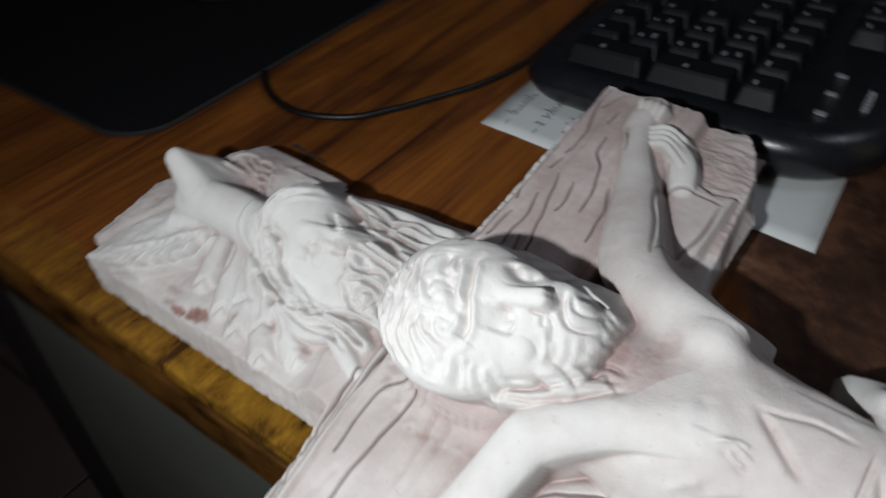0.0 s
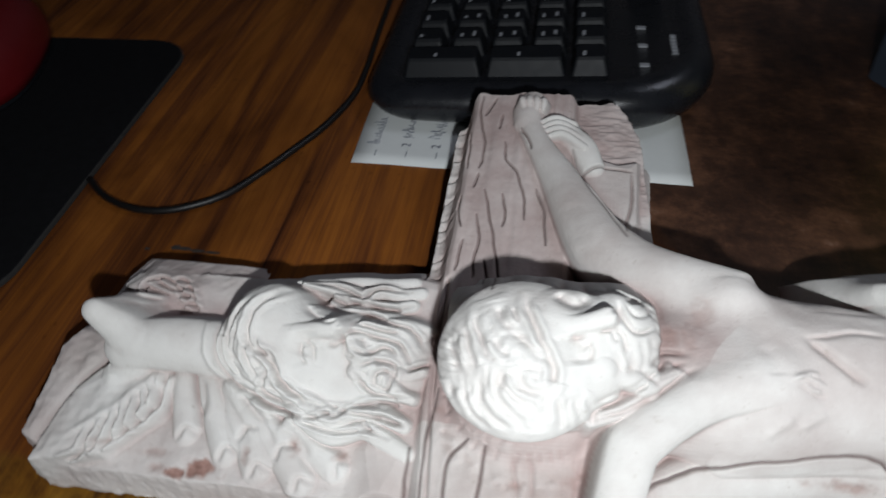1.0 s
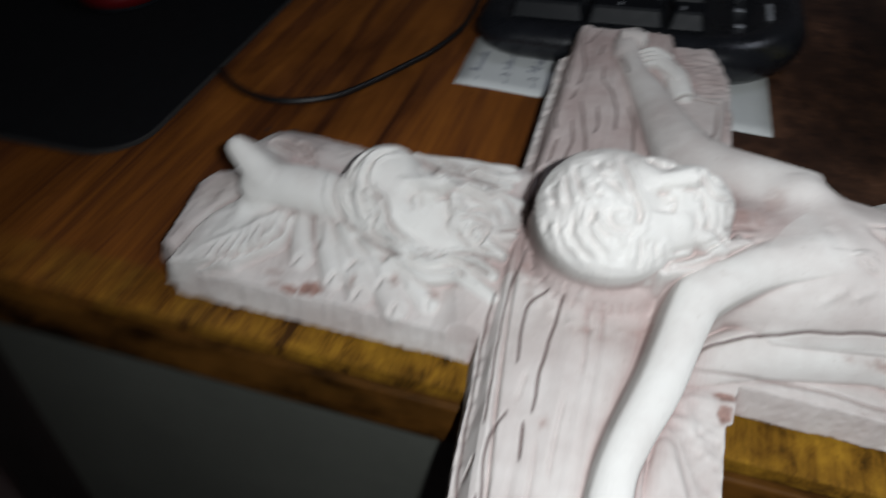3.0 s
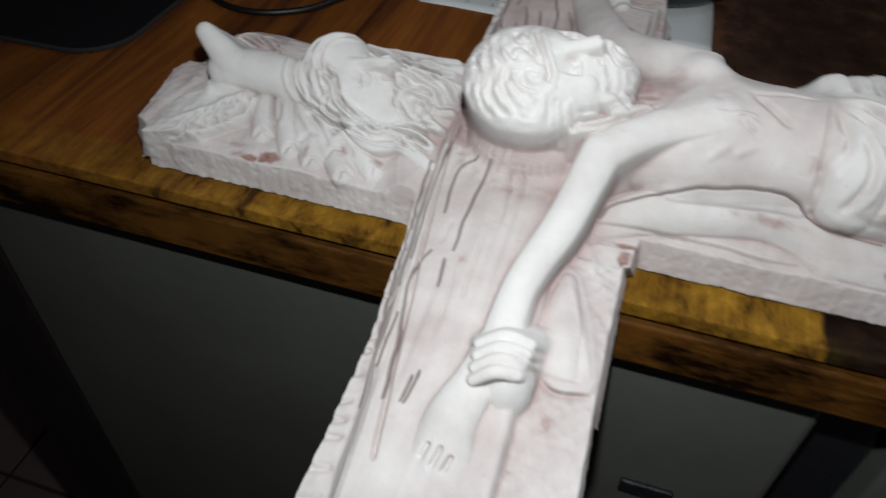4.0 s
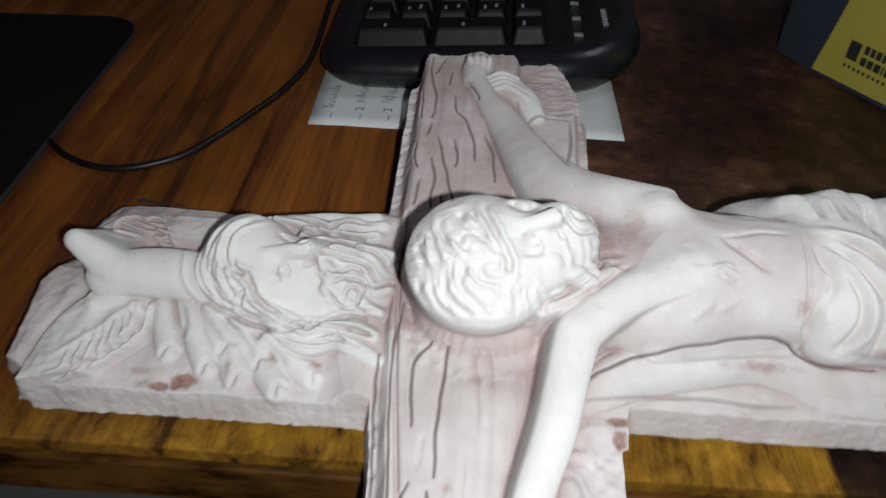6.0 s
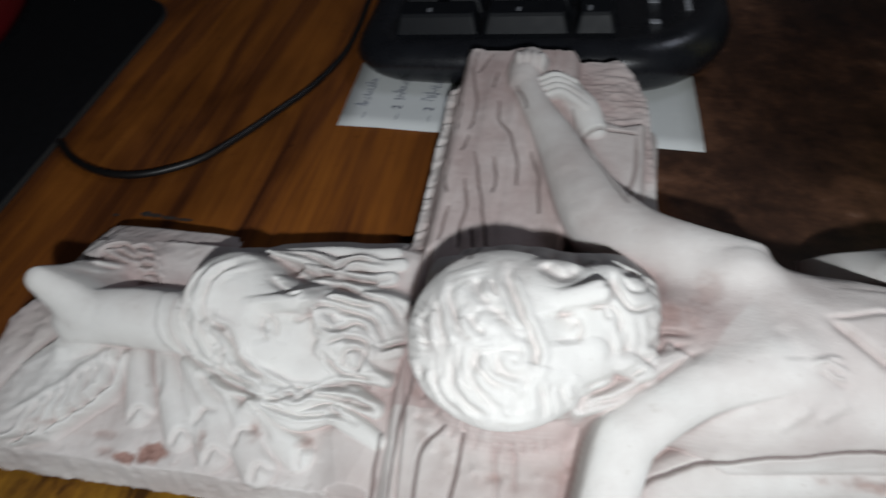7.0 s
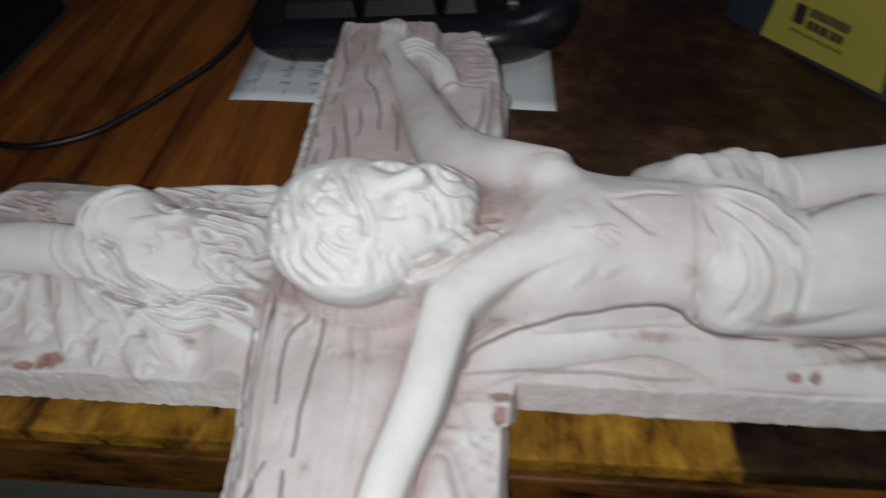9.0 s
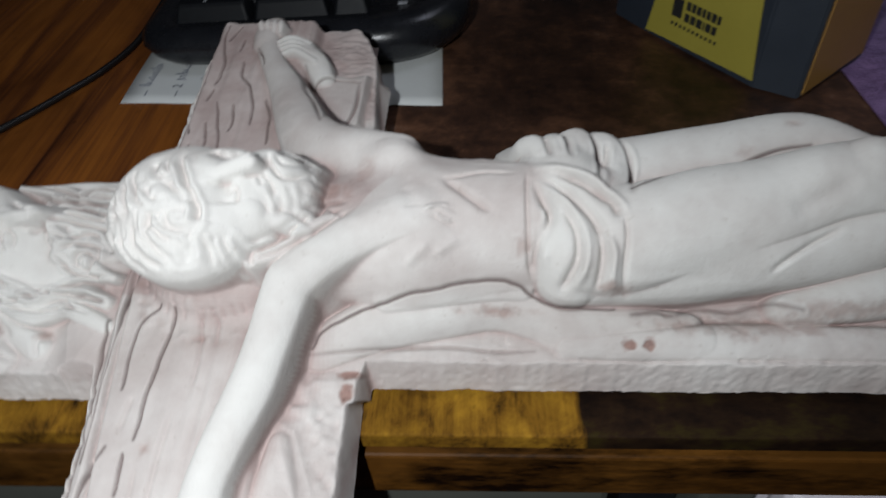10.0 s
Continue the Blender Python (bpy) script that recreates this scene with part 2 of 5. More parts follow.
def room():
    for name, b, lab in (
        ("wall_north", (-2.2, 1.7, -0.06, 2.2, 1.85, 2.6), "plain painted wall behind the desk"),
        ("wall_south", (-2.2, -1.75, -0.06, 2.2, -1.6, 2.6), "plain painted wall"),
        ("wall_west", (-2.35, -1.75, -0.06, -2.2, 1.85, 2.6), "plain painted wall"),
        ("wall_east", (2.2, -1.75, -0.06, 2.35, 1.85, 2.6), "plain painted wall"),
        ("ceiling", (-2.35, -1.75, 2.6, 2.35, 1.85, 2.7), "plain painted ceiling"),
    ):
        tagged(part(name, box_bm(*b), M_WALL), lab, "ceiling" if name == "ceiling" else "wall", kind="structure")


DESK_Y = -0.056


def desk():
    top = new("desk")
    tagged(top, "old orange-brown wooden desk with scuffed edge and grey drawer front", "desk")
    part("desktop", box_bm(-0.47, DESK_Y, 0.744, 1.0, 0.75, 0.75, 0.0007), M_DESK, top, "varnished orange wood, dark finish on one half, worn yellow front edge")
    part("edge_rail", box_bm(-0.47, DESK_Y - 0.001, 0.7225, 1.0, DESK_Y + 0.03, 0.7415, 0.001), M_LIP, top, "scuffed brown front rail")
    part("underside", box_bm(-0.46, DESK_Y + 0.03, 0.7265, 0.99, 0.74, 0.7435), M_DARKWOOD, top)
    part("drawer_front", box_bm(-0.235, -0.047, 0.12, 0.116, -0.028, 0.7225, 0.003), M_GREY, top, "grey-green painted drawer front")
    part("drawer_lock", box_bm(0.062, -0.0495, 0.629, 0.084, -0.047, 0.637, 0.001), M_BLACK, top, "small black slot")
    part("leg", box_bm(-0.29, -0.046, 0.0, -0.235, 0.0, 0.7225, 0.003), M_DARKWOOD, top)
    part("side_panel", box_bm(-0.29, 0.0, 0.0, -0.27, 0.72, 0.7225), M_DARKWOOD, top)
    # black fill for the dark open gap between drawer front and divider
    part("leg", box_bm(0.1165, -0.03, 0.0, 0.1475, 0.03, 0.7225, 0.003), M_BLACK, top, "black upright filling the dark gap")
    part("divider", box_bm(0.148, -0.042, 0.0, 0.166, 0.7, 0.7225, 0.002), M_GREY, top)
    part("leg", box_bm(0.93, -0.03, 0.0, 0.98, 0.02, 0.7225, 0.003), M_DARKWOOD, top)
    part("back_panel", box_bm(-0.29, 0.7, 0.0, 0.98, 0.72, 0.7225), M_DARKWOOD, top)
    c = new("cabinet")
    tagged(c, "white laminate cabinet standing under the desk", "cabinet")
    part("body", box_bm(0.1675, -0.040, 0.0, 0.56, 0.4, 0.7165, 0.004), M_WHITE, c)
    part("door", box_bm(0.1675, -0.054, 0.03, 0.56, -0.0415, 0.7145, 0.004), M_WHITE, c)


floor_tiles()
room()
desk()


# ---- the plaster crucifix ----
def value_noise(x, y, size, seed):
    """Smooth noise from -1 to 1 with cells of the given size."""
    rng = np.random.RandomState(seed)
    lattice = rng.rand(256, 256) * 2 - 1
    u, v = x / size + 1000.3, y / size + 1000.7
    i, j = np.floor(u).astype(int), np.floor(v).astype(int)
    f, g = u - i, v - j
    f, g = f * f * (3 - 2 * f), g * g * (3 - 2 * g)
    a, b = lattice[i % 256, j % 256], lattice[(i + 1) % 256, j % 256]
    c, d = lattice[i % 256, (j + 1) % 256], lattice[(i + 1) % 256, (j + 1) % 256]
    return (a * (1 - f) + b * f) * (1 - g) + (c * (1 - f) + d * f) * g


class Relief:
    """A carved slab: heights in millimetres over a plan in millimetres. After lean() the plan is seen along a line that
    leans towards the near side, so that the near flanks of high forms are carved too."""

    def __init__(self, x0, x1, y0, y1, step):
        self.step = step
        self.xs, self.ys = np.arange(x0, x1 + step / 2, step), np.arange(y0, y1 + step / 2, step)
        self.X, self.Y = np.meshgrid(self.xs, self.ys, indexing="ij")
        self.H = np.zeros_like(self.X)
        self.skin = np.zeros_like(self.X)
        self.stain = np.zeros_like(self.X)
        self.grime = np.zeros_like(self.X)
        self.tau = 0.0

    def lean(self, tau):
        """Look along (0, -tau, 1) from now on: plan coordinate v = y + tau * height."""
        fine = np.arange(self.ys[0], self.ys[-1], self.step / 2)
        eps = np.arange(len(fine)) * 1e-6
        for i in range(len(self.xs)):
            h = np.interp(fine, self.ys, self.H[i])
            s = np.interp(fine, self.ys, self.skin[i])
            v = np.maximum.accumulate(fine + tau * h) + eps
            self.H[i] = np.interp(self.ys, v, h)
            self.skin[i] = np.interp(self.ys, v, s)
        self.tau = tau

    def noise(self, size, seed, sx=1.0, sy=1.0):
        return value_noise(self.X * sx, self.Y * sy, size, seed)

    def join(self, val, k, skin=None, win=(slice(None), slice(None))):
        H, S = self.H[win], self.skin[win]
        h = np.clip(0.5 + 0.5 * (val - H) / k, 0, 1)
        self.H[win] = H * (1 - h) + val * h + k * h * (1 - h)
        if skin is not None:
            self.skin[win] = S * (1 - h) + skin * h
        self.grime[win] *= 1 - h
        self.stain[win] *= 1 - h

    def window(self, x0, x1, y0, y1):
        i0, i1 = np.searchsorted(self.xs, [x0, x1])
        j0, j1 = np.searchsorted(self.ys, [y0, y1])
        return (slice(i0, i1), slice(j0, j1))

    def smooth_line(self, pts, per):
        q = np.array(pts, float)
        if len(q) > 2:
            e = np.vstack([2 * q[0] - q[1], q, 2 * q[-1] - q[-2]])
            out = []
            for i in range(1, len(e) - 2):
                for k in range(per):
                    t = k / per
                    a, b, c, d = e[i - 1], e[i], e[i + 1], e[i + 2]
                    out.append(0.5 * (2 * b + (c - a) * t + (2 * a - 5 * b + 4 * c - d) * t * t + (3 * b - a - 3 * c + d) * t ** 3))
            q = np.array(out + [e[-2]])
        return q

    def lift(self, x, y):
        """The leaning plan coordinate of the topmost surface point over (x, y)."""
        if not self.tau:
            return y
        i = int(np.clip(round((x - self.xs[0]) / self.step), 0, len(self.xs) - 1))
        yy = self.ys - self.tau * self.H[i]
        near = np.nonzero(np.abs(yy - y) < 1.2)[0]
        if not len(near):
            return self.ys[np.argmin(np.abs(yy - y))]
        best = near[np.argmax(self.H[i][near])]
        return self.ys[best] + (y - yy[best])

    def line(self, pts, pad=7.0, per=6):
        """Distance to a smooth line, and how far along it (0 to 1)."""
        q = self.smooth_line([(x, self.lift(x, y)) for x, y in pts], per)
        win = self.window(q[:, 0].min() - pad, q[:, 0].max() + pad, q[:, 1].min() - pad, q[:, 1].max() + pad)
        X, Y = self.X[win], self.Y[win]
        best = np.full(X.shape, 1e9)
        along = np.zeros(X.shape)
        n = len(q) - 1
        for i in range(n):
            a, b = q[i], q[i + 1]
            d = b - a
            t = np.clip(((X - a[0]) * d[0] + (Y - a[1]) * d[1]) / max(d @ d, 1e-9), 0, 1)
            dist = np.hypot(X - a[0] - t * d[0], Y - a[1] - t * d[1])
            m = dist < best
            best = np.where(m, dist, best)
            along = np.where(m, (i + t) / n, along)
        return win, best, along

    def limb(self, pts, k=2.0, skin=0.9, drop=3.0):
        """A rounded limb along a line of (x, y, radius, height of its axis); drop: how steeply its sides fall below the axis."""
        q = self.smooth_line(pts, 10) if len(pts) > 2 else np.linspace(np.array(pts[0], float), np.array(pts[1], float), 12)
        dense = [q[0]]
        for a, b in zip(q, q[1:]):
            n = max(1, int(np.linalg.norm((b - a)[[0, 1, 3]]) / (0.08 * max(min(a[2], b[2]), 0.8))) + 1)
            dense += [a + (b - a) * (m + 1) / n for m in range(n)]
        tau, a2 = self.tau, 1 + self.tau ** 2
        vs = [p[1] + tau * p[3] for p in dense]
        rmax = max(p[2] for p in dense) * math.sqrt(a2) + 5
        win = self.window(min(p[0] for p in dense) - rmax, max(p[0] for p in dense) + rmax, min(vs) - rmax, max(vs) + rmax)
        best = np.full(self.X[win].shape, -1e3)
        for (cx, cy, r, ch), cv in zip(dense, vs):
            e = r * math.sqrt(a2) + 4
            w = self.window(cx - r - 4, cx + r + 4, cv - e, cv + e)
            X, V = self.X[w], self.Y[w]
            b = tau * (V - cy) + ch
            disc = b * b - a2 * ((X - cx) ** 2 + (V - cy) ** 2 + ch * ch - r * r)
            val = np.where(disc > 0, b + np.sqrt(np.maximum(disc, 0)), b - drop * np.sqrt(np.maximum(-disc, 0))) / a2
            sub = (slice(w[0].start - win[0].start, w[0].stop - win[0].start), slice(w[1].start - win[1].start, w[1].stop - win[1].start))
            best[sub] = np.maximum(best[sub], val)
        for i in range(3):
            mean = 0.2 * (best[1:-1, 1:-1] + best[:-2, 1:-1] + best[2:, 1:-1] + best[1:-1, :-2] + best[1:-1, 2:])
            best[1:-1, 1:-1] = np.where(mean > -60, mean, best[1:-1, 1:-1])
        self.join(best, k, skin, win)

    def dome(self, cx, cy, rx, ry, turn, base, top, k=2.0, skin=0.9):
        """An egg-shaped swelling with its widest place at the height base."""
        c, s = math.cos(radians(turn)), math.sin(radians(turn))
        rz, tau = top - base, self.tau
        reach = max(rx, ry) + tau * rz + 4
        cv = cy + tau * base
        win = self.window(cx - max(rx, ry) - 4, cx + max(rx, ry) + 4, cv - reach, cv + reach)
        X, V = self.X[win] - cx, self.Y[win] - cy
        p0 = ((X * c + V * s) / rx, (-X * s + V * c) / ry, -base / rz)
        d = (-tau * s / rx, -tau * c / ry, 1 / rz)
        a = d[0] ** 2 + d[1] ** 2 + d[2] ** 2
        b = d[0] * p0[0] + d[1] * p0[1] + d[2] * p0[2]
        disc = b * b - a * (p0[0] ** 2 + p0[1] ** 2 + p0[2] ** 2 - 1)
        val = np.where(disc > 0, -b + np.sqrt(np.maximum(disc, 0)), -b - 3.0 * np.sqrt(np.maximum(-disc, 0))) / a
        self.join(val, k, skin, win)

    def stroke(self, pts, width, depth, taper=True, lip=0.0):
        """A groove (depth below 0) or a ridge; lip: how far the material beside it swells the other way."""
        win, d, s = self.line(pts)
        w = np.minimum(1, np.minimum(s, 1 - s) * 5 + 0.15) if taper else 1.0
        self.H[win] += depth * w * (np.exp(-((d / width) ** 2)) - lip * np.exp(-(((d - 2.1 * width) / width) ** 2)))

    def carve(self, depth, width, lines, grime=0.0, wave=0.0, lip=0.0):
        """Fine carving: lines of (x, leaning plan coordinate), given as flat runs of numbers; a dark colour puts dirt
        and shade into the cut, wave makes it wander.
        """
        tau, self.tau = self.tau, 0.0
        for run in lines:
            pts = list(zip(run[::2], run[1::2]))
            if wave:
                p = self.smooth_line(pts, 5)
                d = np.gradient(p, axis=0)
                d /= np.maximum(np.hypot(d[:, 0], d[:, 1]), 1e-6)[:, None]
                far = np.concatenate([[0], np.cumsum(np.hypot(*np.diff(p, axis=0).T))])
                off = wave * np.sin(far * 0.5 + run[0] * 1.7) + 0.3 * wave * np.sin(far * 1.3 + run[1])
                pts = list(zip(p[:, 0] - d[:, 1] * off, p[:, 1] + d[:, 0] * off))
            self.stroke(pts, width, depth, True, lip)
            if grime:
                win, d, along = self.line(pts)
                self.grime[win] = np.maximum(self.grime[win], grime * np.exp(-((d / (0.9 * width)) ** 2)))
        self.tau = tau

    def patch(self, pts, level, k=1.5, skin=0.8, slope=2.5):
        """A plateau inside an outline."""
        pts = [(x, y + self.tau * level) for x, y in pts]
        win = self.window(min(p[0] for p in pts) - 8, max(p[0] for p in pts) + 8, min(p[1] for p in pts) - 8, max(p[1] for p in pts) + 8)
        X, Y = self.X[win], self.Y[win]
        inside = np.zeros(X.shape, bool)
        dist = np.full(X.shape, 1e9)
        n = len(pts)
        for i in range(n):
            (xa, ya), (xb, yb) = pts[i], pts[(i + 1) % n]
            if ya != yb:
                inside ^= ((ya > Y) != (yb > Y)) & (X < (xb - xa) * (Y - ya) / (yb - ya) + xa)
            dx, dy = xb - xa, yb - ya
            t = np.clip(((X - xa) * dx + (Y - ya) * dy) / (dx * dx + dy * dy), 0, 1)
            dist = np.minimum(dist, np.hypot(X - xa - t * dx, Y - ya - t * dy))
        sd = np.where(inside, dist, -dist)
        self.join(np.where(sd > 0, level + np.minimum(sd, 3) * 0.3, level + sd * slope), k, skin, win)

    def calm(self, x0, x1, v0, v1, times):
        """Smooth the surface inside a stretch of the leaning plan, fading out at its edges."""
        win = self.window(x0 - 2, x1 + 2, v0 - 2, v1 + 2)
        H, X, Y = self.H[win], self.X[win], self.Y[win]
        soft = H.copy()
        for k in range(times):
            soft[1:-1, 1:-1] = 0.2 * (soft[1:-1, 1:-1] + soft[:-2, 1:-1] + soft[2:, 1:-1] + soft[1:-1, :-2] + soft[1:-1, 2:])
        w = np.clip((X - x0) / 5, 0, 1) * np.clip((x1 - X) / 8, 0, 1) * np.clip((Y - v0) / 3, 0, 1) * np.clip((v1 - Y) / 4, 0, 1)
        self.H[win] = H + w * (soft - H)

    def spot(self, x, y, rx, ry, amount, seed):
        d = np.hypot((self.X - x) / rx, (self.Y - self.lift(x, y)) / ry) + 0.55 * self.noise(2.6, seed) + 0.3 * self.noise(1.0, seed + 100)
        soft = np.exp(-1.1 * np.maximum(d, 0) ** 2) if amount < 0.75 else np.clip(1.6 - 1.3 * d, 0, 1)
        self.stain = np.maximum(self.stain, amount * soft)
        self.H -= amount * 0.6 * np.clip(1.2 - d, 0, 1)


TILT, PIVOT = 6.3, Vector((0, DESK_Y, 0.75))


def crucifix():
    R = Relief(-146, 275, -178, 186, 0.32)
    X, Y = R.X, R.Y
    # outline: the long beam and the cross arms, with ragged broken edges
    rag = 0.4 * R.noise(9, 11) + 0.2 * R.noise(2.0, 12)
    left = np.interp(Y, (-46, -30, -12, 0, 15, 24), (-131.5, -134.5, -137.0, -136.5, -134.5, -130.0)) + 1.2 * R.noise(9, 13) + 0.5 * R.noise(3, 14)
    near_edge = np.where(X < -30, -46.2, -42.0)
    far_edge = np.where(X < -30, 29 + 0.06 * (X + 36), 31 + np.clip((X - 95) / 30, 0, 1) * 6)
    long_beam = np.minimum(np.minimum(X - left, 272 - X), np.minimum(Y - near_edge, far_edge - Y))
    arm_left = np.where(Y < -40, np.interp(-Y, (44, 60, 99, 130, 172), (-33.0, -30.5, -26.8, -27.3, -28.5)), -36.0)
    arm_right = np.where(Y < -30, 43.5 + 0.0025 * ((Y + 95) ** 2 - 2800) * 0.5, 40.2 - (Y - 20) * 0.05)
    arm_end = np.interp(X, (-36, -31, -29.5, -14, -8, 9, 10, 25, 30, 36), (105, 109, 117.5, 117.5, 121, 125, 121, 124.5, 117, 100)) + 0.4 * R.noise(3, 15)
    arms = np.minimum(np.minimum(X - arm_left, arm_right - X), np.minimum(Y + 172, arm_end - Y))
    sd = np.maximum(long_beam, arms) + rag * 0.7

    # rocky ground of the relief
    R.H[:] = 11.9 + 0.9 * R.noise(14, 1) + 0.32 * R.noise(5, 2) + 0.25 * R.noise(2, 3)
    R.skin[:] = 0.62

    # the planks of the cross arms: raised, split along the grain
    beam_l = np.where(Y > 0, -28.0, -27.0 + np.maximum(-Y - 20, 0) * 0.095) + 0.5 * R.noise(10, 21, 3.0, 1.0)
    beam_r = np.where(Y > 0, 9.5, 19.5)
    inb = np.minimum(X - beam_l, beam_r - X)
    plank_end = 117.5 - Y + 0.8 * R.noise(7, 22)
    plank = 19.6 + 0.45 * R.noise(4, 23, 1.0, 0.06) + 0.3 * R.noise(1.8, 25, 1.0, 0.05) + 0.35 * R.noise(12, 24, 1.0, 0.2) - np.clip(1.6 - inb, 0, 2) * 0.8
    plank = plank + 0.4 * np.clip((Y - 30) / 50, 0, 1)
    val = np.where((inb > 0) & (plank_end > 0), plank, plank + np.minimum(inb, plank_end * 1.0) * 2.2)
    # the broken slope beside the planks
    R.join(val, 1.2, 0.12)
    R.skin = np.where(Y < -24, np.maximum(R.skin, 0.62), R.skin)
    R.stroke([(-33, 120), (-32, 90), (-33, 60), (-32, 30)], 2.4, -2.2, False)
    for i in range(16):
        y = 28 + i * 6.1 + 1.6 * math.sin(i * 2.3)
        R.stroke([(-36, y - 2 + math.sin(i * 5.1)), (-31.5, y + 1.0), (-28.8, y + 1.5 + math.sin(i * 3.7))], 0.8 + 0.3 * math.sin(i * 1.9), -1.1 + 0.6 * math.sin(i * 2.9))
    for i in range(15):
        y = -52 - i * 6.6 + 1.6 * math.sin(i * 1.7)
        R.stroke([(-36 + i * 0.4, y - 2), (-30.5 + i * 0.5, y), (-27 + i * 0.55, y + 1.5)], 1.1, -1.5)

    R.stroke([(-26.5, 24), (-26, -2), (-24, -32), (-20.5, -62), (-15, -100), (-10, -134)], 0.7, -2.4, False)
    # smooth flat of the upright between figure and planks
    R.patch([(-41, -32), (-37, -44), (-33, -46), (-27, -30), (-27, 24), (-40, 27), (-36, 5)], 15.0, 3.0, 0.45, 0.9)
    # rock right of the planks on the far arm
    rock = 12.6 + 0.8 * R.noise(9, 31) + 0.45 * R.noise(3.4, 32, 0.5, 1.6) + 0.3 * R.noise(1.6, 35, 0.6, 1.4)
    m = np.clip((X - 10) / 2, 0, 1) * np.clip((Y - 60) / 4, 0, 1)
    R.H = R.H * (1 - m) + np.where(Y > 60, rock, R.H) * m
    R.skin = R.skin * (1 - m) + 0.15 * m
    # pitted rock on the near arm
    m = np.clip((X - 19) / 2, 0, 1) * np.clip((-44 - Y) / 4, 0, 1)
    R.H = R.H * (1 - m) + (14.2 + 0.9 * R.noise(6, 33) + 0.7 * R.noise(2.2, 34) - 1.6 * np.clip(R.noise(3.2, 36) - 0.9, 0, 1)) * m

    # break off at the outline: steep sides with a crumbled lip
    crumb = 0.35 * R.noise(4, 71) + 0.15 * R.noise(2, 72)
    beside = (np.abs(X + 34) < 6) & (np.abs(Y) > 30)
    R.H = np.minimum(R.H, np.maximum(sd + 0.3 * crumb, -1.5) * np.where(beside & (sd > 0), 5.0, 8.0))
    R.skin = np.where(sd < 1.6, 0.6, R.skin)
    R.lean(0.62)
    sd_lean = np.where(R.H < 11.5, 0.0, 9.0)

    # ---- the bearded old head, bird and pleats of the upper end ----
    R.patch([(-130, -46), (-129, -24), (-122, -17), (-107, -11), (-101, -18), (-103, -31), (-112, -42)], 16.5, 1.0, 0.85, 1.6)
    R.patch([(-139, -10), (-136, -4), (-126, -5), (-124, -14), (-129, -26), (-133, -40), (-137, -38)], 15.0, 2.0, 0.5, 1.6)
    R.stroke([(-124, -6), (-124, -14), (-129, -26), (-132, -42)], 0.9, -3.0)
    R.patch([(-129, 14), (-124, 20), (-114, 20), (-104, 17), (-99, 6), (-112, 6)], 14.5, 3.0, 0.35, 1.0)
    # bird: body, raised tail
    R.limb([(-84, -8, 8, 18), (-98, -8.5, 8.2, 20), (-110, -10, 7.4, 21), (-115, -11.5, 6.4, 21)], 2.2, 1.0)
    R.limb([(-112, -9.5, 6, 23), (-117, -8.6, 5.2, 28), (-121, -8.4, 3.8, 33.5)], 3.0, 1.0)
    R.limb([(-112, -13, 6, 17), (-117, -17, 4.5, 15)], 3.0, 0.95)
    # pleats, each ending in a hollow tip
    for (xa, ya, xb, yb, r) in ((-98, -15, -92, -31, 3.4), (-91, -15, -79, -35.5, 3.6), (-82, -18, -69, -39, 3.8), (-73, -23, -57, -41.5, 3.8), (-63, -28, -48.5, -36.5, 3.4), (-87, -15, -75, -30, 2.2), (-78, -20, -64, -34, 2.2)):
        R.limb([(xa, ya, r * 0.8, 15.0), ((xa + xb) / 2 - 0.6, (ya + yb) / 2, r * 1.0, 12.8), (xb, yb, r * 1.1, 11.4)], 3.4, 0.85, 1.6)
        dx, dy = xb - xa, yb - ya
        n = math.hypot(dx, dy)
        dx, dy = dx / n, dy / n
        R.stroke([(xb + dx * 3 - dy * 3.4, yb + dy * 3 + dx * 3.4), (xb + dx * 0.6, yb + dy * 0.6), (xb + dx * 3 + dy * 3.4, yb + dy * 3 - dx * 3.4)], 0.9, -1.3)
    # head: hair mass, face, moustache and beard
    R.dome(-60, -6, 31, 19.5, -3, 12, 27, 2.0, 0.95)
    R.dome(-43, -5, 17, 17, 0, 14, 25, 2.0, 0.95)
    R.dome(-73, -3, 16, 17, 0, 14, 37.0, 3.0, 1.0)
    R.dome(-65, -7, 18.5, 14, -4, 20, 34.0, 2.0, 1.0)
    R.dome(-73, -5, 10, 11, 0, 24, 36.5, 2.5, 1.0)
    R.limb([(-65, -8.2, 2.3, 31.2), (-57, -8.0, 2.4, 33.8), (-51.8, -7.2, 2.9, 34.4)], 2.6, 1.0)
    # sockets
    for ey in (-12.5, -0.5):
        R.stroke([(-60.5, ey - 3), (-59.5, ey), (-60.5, ey + 3)], 3.0, -1.8)
    # moustache
    R.limb([(-49, -7, 2.6, 28.5), (-46, -11, 2.8, 27), (-40, -14, 2.0, 24.5)], 1.4, 1.0)
    R.limb([(-49, -6.4, 2.6, 28.5), (-46, -2.5, 2.8, 27), (-40, 0, 2.0, 24.5)], 1.4, 1.0)
    # wavy strands of beard, and long hair on both sides
    def lock(x0, y0, x1, y1, r, h0, h1, wave, phase, k=0.9):
        dx, dy = x1 - x0, y1 - y0
        n = math.hypot(dx, dy)
        pts = []
        for i in range(6):
            t = i / 5
            w = wave * math.sin(phase + t * 5.2) * (0.35 + 0.65 * t)
            pts.append((x0 + dx * t - dy / n * w, y0 + dy * t + dx / n * w, r * (1 - 0.45 * t), h0 + (h1 - h0) * t))
        R.limb(pts, k, 0.95)
